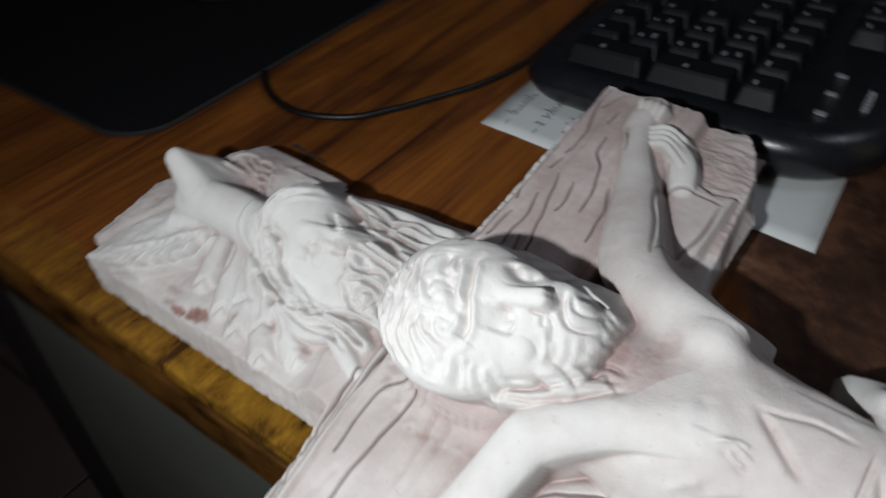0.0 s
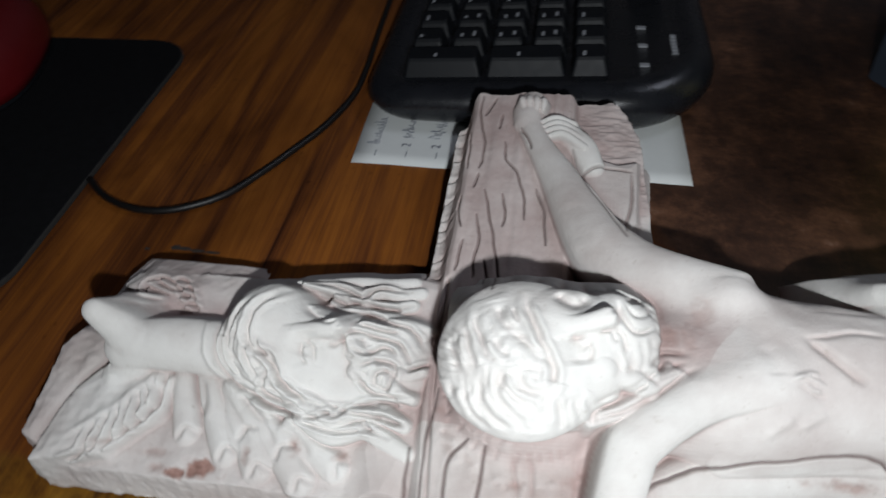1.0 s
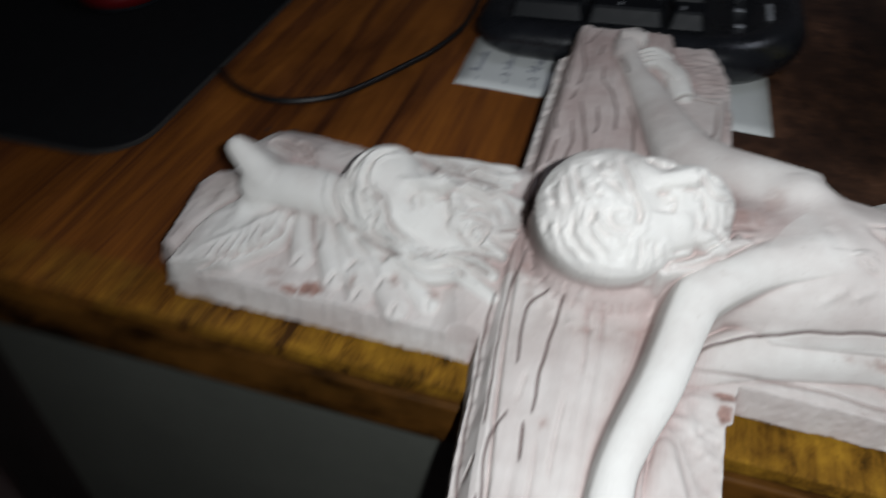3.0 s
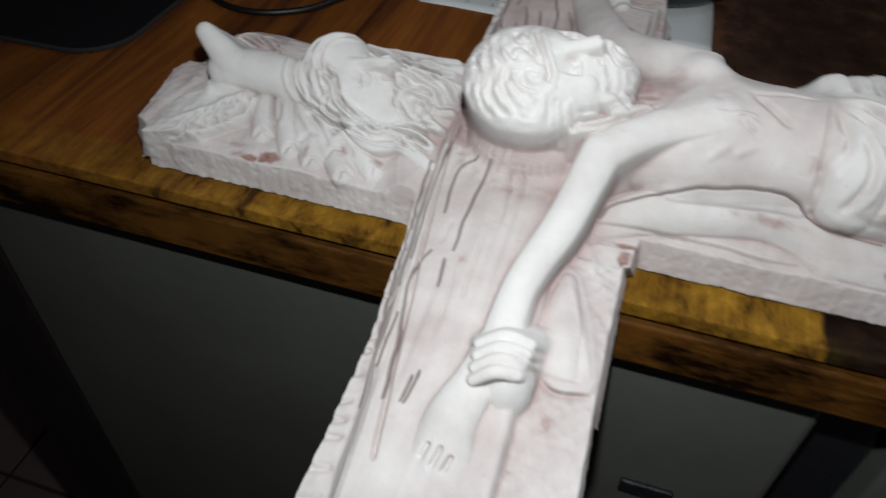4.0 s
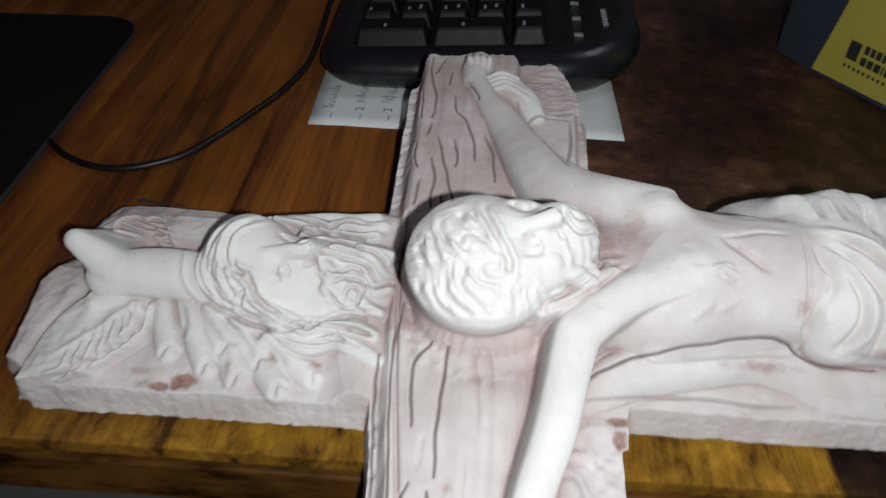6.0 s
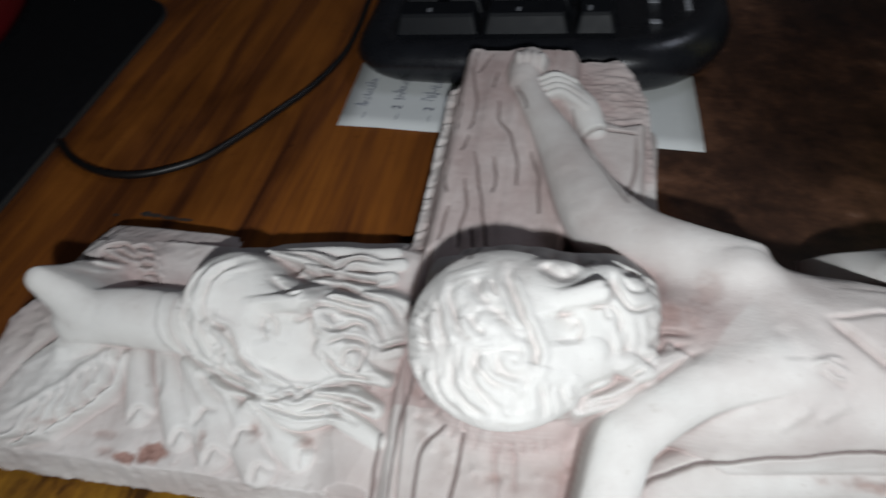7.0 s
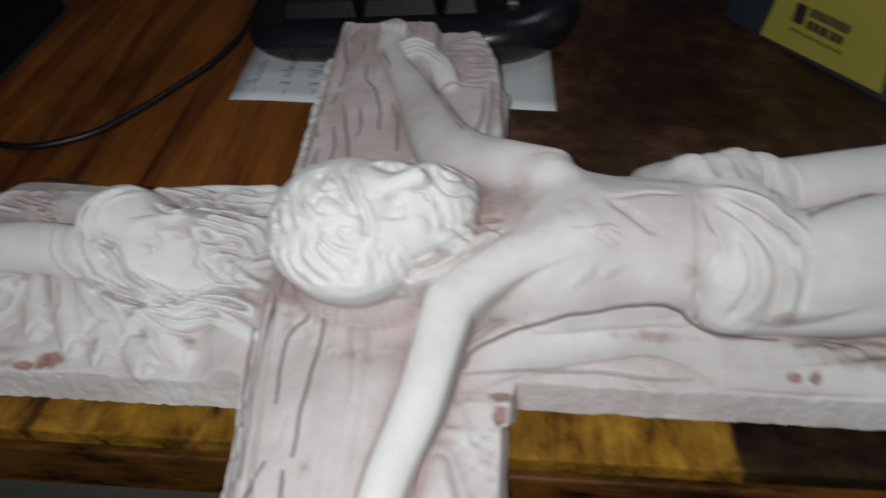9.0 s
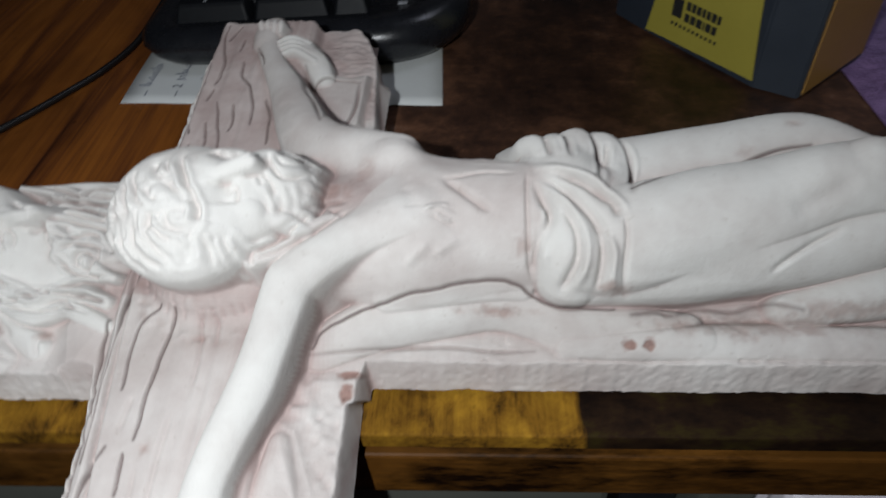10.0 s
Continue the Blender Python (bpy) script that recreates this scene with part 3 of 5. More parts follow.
    for i, (y0, y1) in enumerate(((-14, -17), (-11, -10.5), (-8, -5), (-4.5, 1), (-1, 5))):
        lock(-46, y0, -30 + 1.5 * math.sin(i * 2.1), y1, 2.8, 24.5, 20.0, 2.0, i * 1.3, 1.6)
    # two wavy ropes of hair on the near side, more on the far side
    R.limb([(-66, -18.5, 2.6, 22), (-58, -22.5, 2.8, 20.5), (-50.7, -25.6, 2.7, 18.8), (-44.5, -22.8, 2.6, 18.5), (-38.5, -22.4, 2.6, 18), (-31.5, -25, 2.2, 16.5)], 0.9, 0.95)
    R.limb([(-64, -21.5, 2.2, 19), (-57, -27.5, 2.5, 17.5), (-50, -30, 2.6, 16.5), (-42.5, -27.4, 2.6, 16.8), (-36, -29.2, 2.8, 16), (-29.8, -32, 2.4, 15)], 0.9, 0.95)
    R.limb([(-68, 14, 2.2, 22), (-56.5, 15.4, 2.4, 20), (-50.7, 14.4, 2.4, 19.5), (-44.9, 17.2, 2.4, 18.5), (-39.3, 17.4, 2.4, 17), (-34.1, 19.6, 2.2, 16)], 0.9, 0.95)
    R.limb([(-58, 11, 2.2, 21), (-49.3, 10.6, 2.2, 20), (-42.1, 11.2, 2.3, 18.5), (-36, 14, 2.2, 17)], 0.9, 0.95)
    R.limb([(-72, 16.5, 2.0, 19), (-60, 20, 2.3, 17), (-52, 21.5, 2.6, 16), (-45, 22, 2.6, 15.5), (-37, 24, 2.6, 14.5)], 0.9, 0.95)
    # hairline
    R.carve(-1.6, 0.9, ((-66.7, 25.9, -71, 22.6, -74.6, 17.1, -75.8, 10.2, -73.2, 5.4, -69.1, 3.3, -66.5, -0.7, -65.7, -4.3, -59.1, -9.1, -55.6, -11.1),), 0, 0.2, 0.6)
    # outer edge of the hair
    R.carve(-1.8, 1, ((-91, 20, -89, 13, -87.6, 6.1, -85, -2.7, -76.9, -8.4, -66.2, -12.9, -61.1, -15),), 0, 0.2, 0.5)
    # strands round the temple
    R.carve(-1.3, 0.75, ((-76.5, 22.6, -81.2, 13.7, -82.1, 4.8, -78.6, -3.5, -70.4, -8.9, -61, -11.6), (-69, -0.2, -70.8, -4.8, -70.5, -9.3, -63.2, -11.3), (-76.2, 6.8, -74.9, 0, -72.3, -5.2), (-78.5, 11.5, -81.1, 4.8, -77.1, -1.6), (-66.1, -2.3, -64.6, -6.1, -59.2, -8.5)), 0, 0.3, 0.6)
    # fine hair of the old head, sweeping round the face
    ang, rad = np.arctan2(Y - 8, X + 60), np.hypot(X + 60, Y - 8)
    ring = np.clip((rad - 13.5) / 2, 0, 1) * np.clip((30 - rad) / 3, 0, 1) * np.clip((-56 - X) / 4, 0, 1) * (R.H > 17)
    R.H += ring * (0.6 * value_noise(rad + 1.5 * R.noise(7, 101), ang * 3, 2.4, 102) + 0.28 * value_noise(rad + R.noise(5, 104), ang * 3, 1.0, 103))
    # near eye
    R.carve(-1, 0.6, ((-60.8, 8.7, -61, 5.1, -58.6, 1.4), (-60.3, 9.3, -57.9, 7.2, -57, 2.1),))
    # near eyeball
    R.carve(0.7, 0.8, ((-59.8, 7.4, -59.3, 5.3, -58, 3),))
    # near socket and brow
    R.carve(-0.8, 2, ((-62.5, 9, -62.3, 5.1, -60.1, 0.6), (-56.8, 8.8, -55.5, 4.7, -56.4, 0.7),))
    # far eye
    R.carve(-1.4, 0.65, ((-63.5, 21.4, -60.2, 17.5, -54, 15.5, -50.4, 17.6), (-63.9, 22.9, -64.5, 25.4, -59.1, 20.4),))
    # far eyeball
    R.carve(0.6, 0.8, ((-61.3, 20.2, -60.5, 20.2, -59.1, 19.5),))
    # nostril and side of nose
    R.carve(-1.7, 0.9, ((-49.9, 12.8, -50.8, 10.9, -52.5, 8.6, -53.8, 9.3),))
    # moustache and mouth
    R.carve(-1.4, 0.8, ((-50.7, 14.3, -50.8, 10.7, -48.8, 6.6, -46, 5.4),))
    # beard in curls
    R.carve(-1.5, 0.65, ((-50.6, 15, -48.6, 19.2, -41.2, 17.2, -34.4, 16.5, -29.3, 9.5), (-49, 7.2, -50.3, 11.2, -47.1, 13.5, -42.1, 12.5, -35.9, 10.3, -31.5, 4.2), (-47.5, 7.7, -43.4, 7.1, -39.8, 9.5, -35.4, 7.1), (-45.2, 2.9, -40.5, 4.8, -36, 3.3, -35.4, -1.8), (-41.4, -2.5, -39.8, 1.2, -37.2, 1.2, -36.6, -3, -39, -4.5), (-45.7, 0.2, -41.9, -4.8, -37.2, -5.9, -32, -5.5), (-47, 15.7, -42.7, 15.3, -37, 14.5), (-32.8, 2.2, -30.3, 3.6, -27.3, 5.3)), 0.1, 0.2, 0.45)
    R.carve(0.6, 0.9, ((-47.5, 17.3, -42, 15.8, -36, 15.2, -31, 9), (-47.5, 10, -44, 10.3, -38.5, 9.8, -33.5, 5.5), (-43.5, 5, -39, 6.2, -35, 4.8), (-43.5, -1.5, -39, -6, -35, -6.8)))
    # dark gaps of the near locks
    R.carve(-2, 0.8, ((-54.5, -11.9, -50.5, -13, -47.4, -11), (-45.7, -9.3, -36.9, -8.2, -33.8, -8.9), (-42.7, -15, -39.5, -16.3), (-39.8, -12.8, -36.6, -12.5, -31.8, -14.4)), 0.3, 0.2, 0.6)
    # far locks
    R.carve(-1.8, 0.75, ((-72.6, 29.3, -61.1, 25.3, -54.2, 23.1, -49.5, 24, -41.9, 22.2, -35.3, 24.5), (-67.6, 30.3, -55.8, 28.2, -50.4, 25.6, -46.3, 29.9, -38.1, 29.1), (-54.5, 19.3, -47.8, 20.1, -40.7, 17.8, -37.4, 16.8), (-55.7, 25.1, -49.4, 22.6, -43.2, 23.2, -38.2, 21.5)), 0.25, 0.2, 0.6)
    # finer locks between them
    R.carve(-1.2, 0.6, ((-78, -6.2, -72.5, -10.8, -64.9, -13.8, -55.9, -14.2, -50.5, -11.9, -43.9, -11.7, -37.3, -13.5, -31.6, -13.4), (-57.7, -9.1, -53.4, -10.4, -48.1, -10.9, -42.1, -9.1, -35.9, -10, -32.6, -10.9), (-67.2, -13.2, -56.3, -16.4, -49.2, -18.2, -42, -16.6, -35.1, -18.3), (-85.2, 10, -84.7, 4.1, -81.8, -2.3, -76.9, -7.1), (-73.1, 8.7, -71.4, 4.9, -67.7, 0, -66.1, -5.2)), 0.1, 0.2, 0.6)
    # weathered end of the beam
    worn = np.clip((-100 - X) / 8, 0, 1) * (R.H < 19)
    R.H += worn * (0.5 * R.noise(4.5, 111, 1.0, 0.6) + 0.25 * R.noise(1.8, 112))
    # spine of the near wing
    R.carve(0.8, 1.2, ((-102.3, -5.1, -107.9, -10.5, -112.7, -17, -118.4, -23.5, -123.3, -27.5),))
    # feathers of the near wing
    R.carve(-1.9, 0.75, ((-102.8, -6.2, -101.6, -13.5, -102.3, -18.3), (-104.3, -8.4, -102.3, -16.2, -103.6, -21.5), (-105.3, -10.8, -103.6, -19.1, -105.5, -24), (-107.1, -13.4, -105.3, -21.6, -107.6, -25.8), (-109, -16, -108, -24.2, -110, -29), (-110.9, -18.5, -110.5, -26.7, -112.4, -31.5), (-113.2, -21.5, -113.4, -28.4, -116.2, -33), (-115.8, -24.1, -117, -31.9, -121.8, -35.9),), 0, 0.15, 0.7)
    # grooves between the pleats
    R.carve(-0.9, 1.3, ((-91.4, -6.3, -88.7, -13.7, -89.3, -19.2), (-85.5, -9.6, -77.3, -18, -72.3, -24.9), (-76.1, -12.1, -69, -19.1, -64.3, -26.4), (-67.3, -15.4, -59.9, -21.1, -55.3, -26.7),), 0, 0, 0.3)
    # far wing
    R.carve(-1.8, 0.65, ((-116.2, 15.8, -123.1, 23.5, -119.4, 27.6, -113.9, 25.4, -108.1, 21.1, -103.1, 15.5), (-114.5, 26, -112.5, 27.5, -109.1, 25.6), (-112.1, 23.3, -109.1, 24.6, -106, 22.4), (-110.2, 20.7, -106.8, 21.6, -103.9, 19.1), (-107.9, 18, -105, 18.5, -102.4, 16.4), (-120, 20.1, -116.7, 18.9, -114.5, 18.5), (-123.9, 24.3, -118.6, 22.4, -113.7, 20.9), (-120.5, 26.8, -116.8, 24.6, -112, 22.7),), 0, 0.1, 0.6)
    # ---- the figure on the cross ----
    # trunk
    R.limb([(27, -6, 13, 20), (36, -9, 17, 25), (48, -10, 19.8, 27.5), (58, -10, 20, 27.6), (70, -8.5, 19, 28), (84, -7.5, 18, 28.4), (100, -7.5, 19, 29)], 2.5, 0.6)
    R.limb([(40, 2, 13, 28), (54, 1, 16, 29), (68, -3, 17.5, 28.8), (84, -6, 18, 28.6)], 9.0, 0.6)
    R.dome(55, -14, 13, 12, 14, 24, 47.0, 10, 0.75)
    R.dome(50, 6.0, 15, 12, -20, 20, 48.0, 11, 0.6)
    R.stroke([(37, -6), (46, -3.5), (54, -3)], 6.0, -3.0)
    R.stroke([(58, 2), (70, -1), (84, -2)], 2.4, -0.8)
    # swelling ground along the near side of the body
    R.limb([(30, -37, 6, 12), (45, -29.8, 8, 14.5), (62, -25, 9, 15.5), (78, -22.3, 9, 15.8), (90, -25, 8.5, 13.5), (102, -29, 8.5, 11), (130, -30, 7, 9)], 5.0, 0.8)
    R.limb([(48, -27.5, 4, 22.5), (58, -26.5, 4, 23.2), (66, -25.5, 4, 23.6), (76, -24, 4, 23.4), (84, -23, 4, 22)], 4.0, 0.8)
    R.limb([(96, -16, 9, 15), (125, -13, 9, 15), (160, -9, 10, 15), (200, -6, 9, 12)], 3.0, 0.8)
    # far arm: shoulder, upper arm widening to the elbow, slim wrist, closed hand
    R.limb([(50, 9, 8.5, 39), (38, 14.5, 9, 36), (28.5, 22, 9.3, 31.5), (21, 31, 9.6, 28), (17, 38, 9.4, 26), (11, 54, 8.2, 23), (5.5, 68, 6.6, 21.5), (-1, 82, 5.0, 21), (-5, 92, 4.6, 20.5), (-7, 99, 5.0, 20.5)], 4.5, 0.66)
    R.limb([(-7.5, 97, 5.2, 20), (-7, 104, 6.4, 19.5), (-6, 110, 5.8, 18.5)], 1.6, 0.5)
    for i in range(4):
        R.limb([(-10 + 2.6 * i, 107.5 - 0.5 * abs(i - 1.5), 1.5, 25 - 0.5 * abs(i - 1.5)), (-9.8 + 2.6 * i, 103.5, 1.5, 26), (-9 + 2.3 * i, 101, 1.2, 24.6)], 0.7, 0.6)
    # sleeve and supporting hand beside the far arm
    R.patch([(13, 81), (19, 85), (25.5, 82.5), (32, 84.5), (31, 56), (27.5, 48), (17, 63)], 16.2, 1.2, 0.45, 2.2)
    R.limb([(16.5, 80, 4.5, 16.5), (13, 87.5, 5.4, 18), (8, 92.5, 4.6, 19.5)], 1.6, 0.9)
    for (xa, ya), (xb, yb), (xc, yc) in (((-2.7, 95.5), (2.8, 97.0), (9.5, 96.5)), ((-2.1, 93.1), (3.9, 94.4), (11.0, 92.6)), ((-1.2, 90.9), (4.7, 91.5), (12.2, 88.6)), ((0.4, 88.4), (5.6, 88.6), (13.2, 84.4))):
        R.limb([(xa, ya, 1.2, 22.8), (xb, yb, 1.5, 24.2), (xc, yc, 1.6, 22.0)], 0.6, 0.92)
    # near arm: shoulder, upper arm, bent elbow, forearm
    R.limb([(57, -14, 5.0, 39.5), (49, -17, 6.0, 40.6), (43, -19.8, 6.0, 40.6), (38, -23, 5.9, 40), (30.5, -28.6, 6.2, 38.6), (25, -33, 6.6, 36.5)], 7.0, 0.95, 2.6)
    R.limb([(24.7, -33.5, 6.8, 36.2), (23.2, -39, 6.6, 34), (21.4, -47, 6.3, 31.4), (18.8, -58, 6.2, 28.8), (14.8, -70, 5.8, 26.6), (12.2, -80, 5.5, 25), (11.5, -90, 5.8, 23.6), (11, -97, 5.6, 22.5)], 1.0, 0.98, 9.0)
    R.limb([(11, -95, 5.6, 22), (8, -108, 6.0, 20), (5, -119, 7.2, 17.5), (5.5, -128, 8.0, 15.5)], 1.6, 0.98, 5.0)
    R.limb([(5.5, -127, 8.0, 15), (7.5, -134, 6.2, 13)], 1.6, 0.98, 5.0)
    # the supporting hand across the near wrist
    R.dome(15, -104.5, 7.5, 9.0, 15, 17, 30.5, 1.6, 1.0)
    for i in range(4):
        R.limb([(19.5 - 0.4 * i, -98.5 - 3.1 * i, 2.0, 28.5), (13, -99 - 3.5 * i, 2.1, 30.2), (6.6 + 0.5 * i, -101 - 3.5 * i, 1.7, 27)], 0.7, 1.0)
    # sleeve
    R.patch([(21, -60), (27, -63), (33, -78), (37.5, -96), (36, -100), (19, -103), (19.5, -84)], 15.6, 2.4, 0.6, 1.2)
    R.limb([(24, -66, 3, 14), (25, -80, 6.0, 13), (26, -94, 6.5, 12)], 4.0, 0.6)
    R.stroke([(18, -104), (27, -103), (38, -100.5)], 1.2, -2.0)
    R.stroke([(24, -66), (30, -80), (36, -97)], 1.2, 0.8)

    # the shoulders run softly into the chest
    R.calm(28, 74, 8, 41, 80)
    # neck and head of the figure, on a wall of plaster
    R.dome(0, -14, 21.5, 20, -8, 12, 46, 3.0, 0.25)
    R.limb([(16, -8, 9, 33), (27, -5, 9.5, 29), (34, -5, 9, 27)], 3.0, 0.35)
    R.dome(-1.5, -18, 20.5, 20.3, -10, 45, 60.5, 2.0, 1.0)
    R.dome(1, -9, 16, 14, -10, 28, 50, 2.0, 1.0)
    R.dome(8, -15, 16.5, 16, 12, 41, 61, 3.0, 1.0)
    R.dome(18.5, -11.5, 12.6, 12.6, 14, 40, 59, 3.0, 1.0)
    # brow and socket
    R.stroke([(9.4, -20), (10.6, -23), (11.5, -26)], 3.0, -2.0)
    # nose, cheek, moustache, lips
    R.limb([(4.0, -14.5, 2.6, 57.2), (8.0, -16.5, 2.2, 58.4), (12.0, -16.8, 2.3, 60.2), (16.4, -15.8, 2.6, 61.4)], 1.8, 1.0)
    R.dome(16.5, -23, 5, 4.6, 10, 44, 54.5, 3.0, 1.0)
    R.limb([(16.5, -14, 1.5, 57.5), (18.0, -17.5, 1.8, 56), (21, -21.5, 1.4, 51.5)], 0.9, 1.0)
    R.limb([(16.5, -13, 1.5, 57.5), (18.0, -9.0, 1.8, 56), (20.5, -4.5, 1.4, 51)], 0.9, 1.0)
    R.dome(20.4, -13, 1.6, 3.0, 8, 50, 57.4, 0.8, 1.0)
    # curled beard, parted at the chin
    for i in range(7):
        y = -24 + i * 3.5
        drop = abs(i - 3.4)
        R.limb([(20, y + 1.5, 2.5, 52.5 - drop), (24.5, y + 1.2 + 0.8 * math.sin(i * 1.9), 2.7, 51.5 - 1.3 * drop), (28.2, y + 1.6, 2.3, 49 - 1.7 * drop)], 1.6, 1.0)
    R.stroke([(21.5, -9), (23.5, -5), (27, -2)], 1.0, -2.2)
    # curls on the far side
    for x, y in ((-15, -3), (-9, 0.5), (-2, 2), (4, 2), (10, 1), (16, 1.5)):
        R.limb([(x - 2.2, y - 3, 2.2, 46.5), (x, y - 1.0, 2.6, 47), (x + 2.2, y - 3, 2.2, 46.5)], 2.4, 0.95)
    # long lock falling over the shoulder
    for i in range(3):
        R.limb([(15 + i * 1.4, -30 + i * 1.3, 2.0, 40.5), (21 + i, -27.5 + i * 1.5, 2.2, 41.5), (29 + i * 0.6, -22 + i * 1.3, 1.9, 43), (36 - i * 1.5, -18 + i * 0.8, 1.2, 43.8)], 2.2, 0.7)
    # fine hair following the swirl
    hair = np.clip((np.interp(Y, (-12, -4, 3, 5, 8, 12, 17, 22, 26, 30), (12, 15, 15.5, 6, 4.2, 2.2, 0.2, -2.2, -4, -6)) - X) / 3, 0, 1)
    hair = hair * np.clip((1 - np.hypot((X + 1) / 25, (Y - 7) / 29)) * 8, 0, 1) * (R.H > 32)
    ang, rad = np.arctan2(Y - 7, X + 1), np.hypot(X + 1, (Y - 7) * 0.9)
    R.H += hair * (0.45 * value_noise(rad + 2.4 * R.noise(6, 81), ang * 6, 3.4, 82) + 0.22 * value_noise(rad + 1.5 * R.noise(5, 83), ang * 3.0, 1.1, 84) + 0.7 * R.noise(6, 85))
    # ends of the locks, fanning out round the rim
    fan = np.clip((np.hypot((X + 1) / 25, (Y - 7) / 29) - 0.5) * 5, 0, 1) * np.clip((8 - X) / 4, 0, 1) * np.clip((20 - Y) / 5, 0, 1) * (R.H > 24) * (np.hypot(X + 1, Y - 4) < 30)
    turn = ang * 20 + 0.16 * rad + 1.2 * R.noise(5, 89)
    R.H += fan * (0.75 * value_noise(turn, rad * 0.25, 2.6, 95) + 0.4 * value_noise(turn, rad * 0.3, 1.1, 96))
    # combed locks of the side hair and the swirl of the crown
    R.carve(-0.8, 0.85, ((-5.3, 7, -4.9, 3.3, -2.6, 0.1, 0.7, -1.4), (-6.7, 5.3, -5.7, 0.2, -3.3, -3.7, -0.5, -6.9), (-10.2, 3.1, -9.6, -2, -6.2, -6.6, -2.7, -8.9), (-13.3, 1, -12.8, -2.7, -10.1, -6.8, -7.2, -9.2), (-2.1, 6.1, -0.9, 3.4, 1.5, 1.7, 3.9, 2.2), (1.9, -1.1, 2.9, -3.9, 3.1, -7.6), (4.4, 2.3, 4.4, -2.1, 4.6, -7.3), (6.4, 1.3, 7.7, -2.9, 8, -8.2), (10.7, 0.7, 12.1, -3.5, 13.8, -9.7), (12.9, 1.2, 15.2, -2.2, 15.3, -7), (-16.2, 2, -16, -2, -13.5, -7)), 0, 0.25, 0.55)
    R.carve(-0.85, 0.9, ((-7.4, 8.2, -10.2, 12.3, -12.4, 17.7, -12, 21.4), (-14.2, 4.8, -17.1, 9.9, -17.8, 13.9), (-4.1, 16.6, -6.4, 19.6, -7.5, 22.9), (-4.1, 16.6, -1.2, 13.9, 1.6, 11.4, 4.5, 9.7), (-7.6, 14.3, -6.5, 11.4, -3.8, 9.5), (-10.9, 6, -13.3, 11, -15, 16.7)), 0, 0.3, 0.55)
    R.carve(-1.4, 0.8, ((-1.3, 26.2, -0.5, 21.3, 1.5, 16.8, 4.2, 11.9, 5.4, 7, 5.7, 2.6),), 0, 0.3, 0.7)
    R.carve(-0.6, 0.5, ((-8.4, 4.2, -7.6, -0.8, -4.8, -5.1), (-11.8, 2, -11.2, -2.4, -8.2, -6.7), (-3.6, 6.4, -2.9, 3.3, -0.5, 1), (8.6, 1, 9.9, -3.2, 10.9, -9), (-9, 10.5, -11.6, 15, -12.9, 19.5), (-12.6, 5.4, -15.2, 10.4, -16.4, 15.3), (-2.6, 19, -4.6, 22.5), (0, 13.8, 2.6, 11.4)), 0, 0.25, 0.4)
    # splits in the far planks
    R.carve(-2.2, 0.36, ((-25.2, 125.3, -25.1, 113.8, -22.5, 102, -21.9, 91.8, -22.8, 85.8), (-19.8, 124.5, -23.3, 114.2), (-17, 114.8, -17.4, 106.8), (-27.6, 104.6, -27.1, 95.3, -26.7, 85.3), (-22.4, 83.1, -23.4, 76.1), (-14.7, 100, -13.6, 91.5, -9.1, 83.7, -5.9, 71.1, -5.4, 62.6), (-19.4, 75.4, -16.9, 64.3, -13.4, 48.3, -9.8, 28.2), (-13.4, 73.8, -11.8, 66.3, -12, 59), (-21.1, 63.6, -19.1, 54.3, -19.7, 42.7, -19.3, 37.3),), 0.85, 0.15)
    R.carve(-2.2, 0.36, ((-24, 52.3, -24.7, 45.1, -25, 39.5), (-26.9, 71.9, -27.7, 65.7, -25.3, 57.9), (-16.5, 44.5, -14.1, 32.7), (-2.3, 77.1, 0.7, 67.4, 2.1, 52.2), (-5.1, 95.3, -6.7, 101.4, -9.4, 106.3),), 0.85, 0.15)
    # splits in the near planks
    R.carve(-1.7, 0.4, ((-29.1, -20.5, -29.1, -36.4, -27.4, -56.2, -25.3, -76.3, -22.0, -96.1, -19.5, -112), (-13.9, -15.4, -18.6, -23.1, -18.2, -34.4, -17.3, -42.1), (-9.2, -16.7, -10.3, -33.6, -10.8, -43.6, -10.2, -55.7), (-11.7, -59.3, -10.5, -69.4), (-16.4, -57.5, -19.2, -65.6, -18.2, -76.2, -15.8, -87.7, -14.3, -98.5, -13.2, -107), (-21.7, -71.4, -22.9, -80.3), (-18.5, -81.2, -18.5, -89.9)), 1.0, 0.12)
    R.carve(-1.6, 0.4, ((-6.7, -96.7, -7.6, -106.5), (-7.9, -98.6, -8.6, -106.3), (-18.7, -89.9, -18.1, -99), (-23.5, -2, -25, -18, -23.8, -40, -21.5, -62)), 1.0, 0.12)
    # grain of the near planks
    R.carve(-0.7, 0.7, ((-2.7, -15.9, -0.6, -29.6, 0.1, -42.6), (-2.9, -47.9, -3.2, -61.6, -2.8, -74.4), (2.5, -18.5, 3.3, -29.4), (-7.8, -62.2, -6.8, -74.9, -7, -88.5), (-14.2, -44, -14.6, -54)))
    # sleeve hem
    R.carve(-0.8, 1.2, ((22.4, -89, 28.7, -89.3, 34.8, -89),))
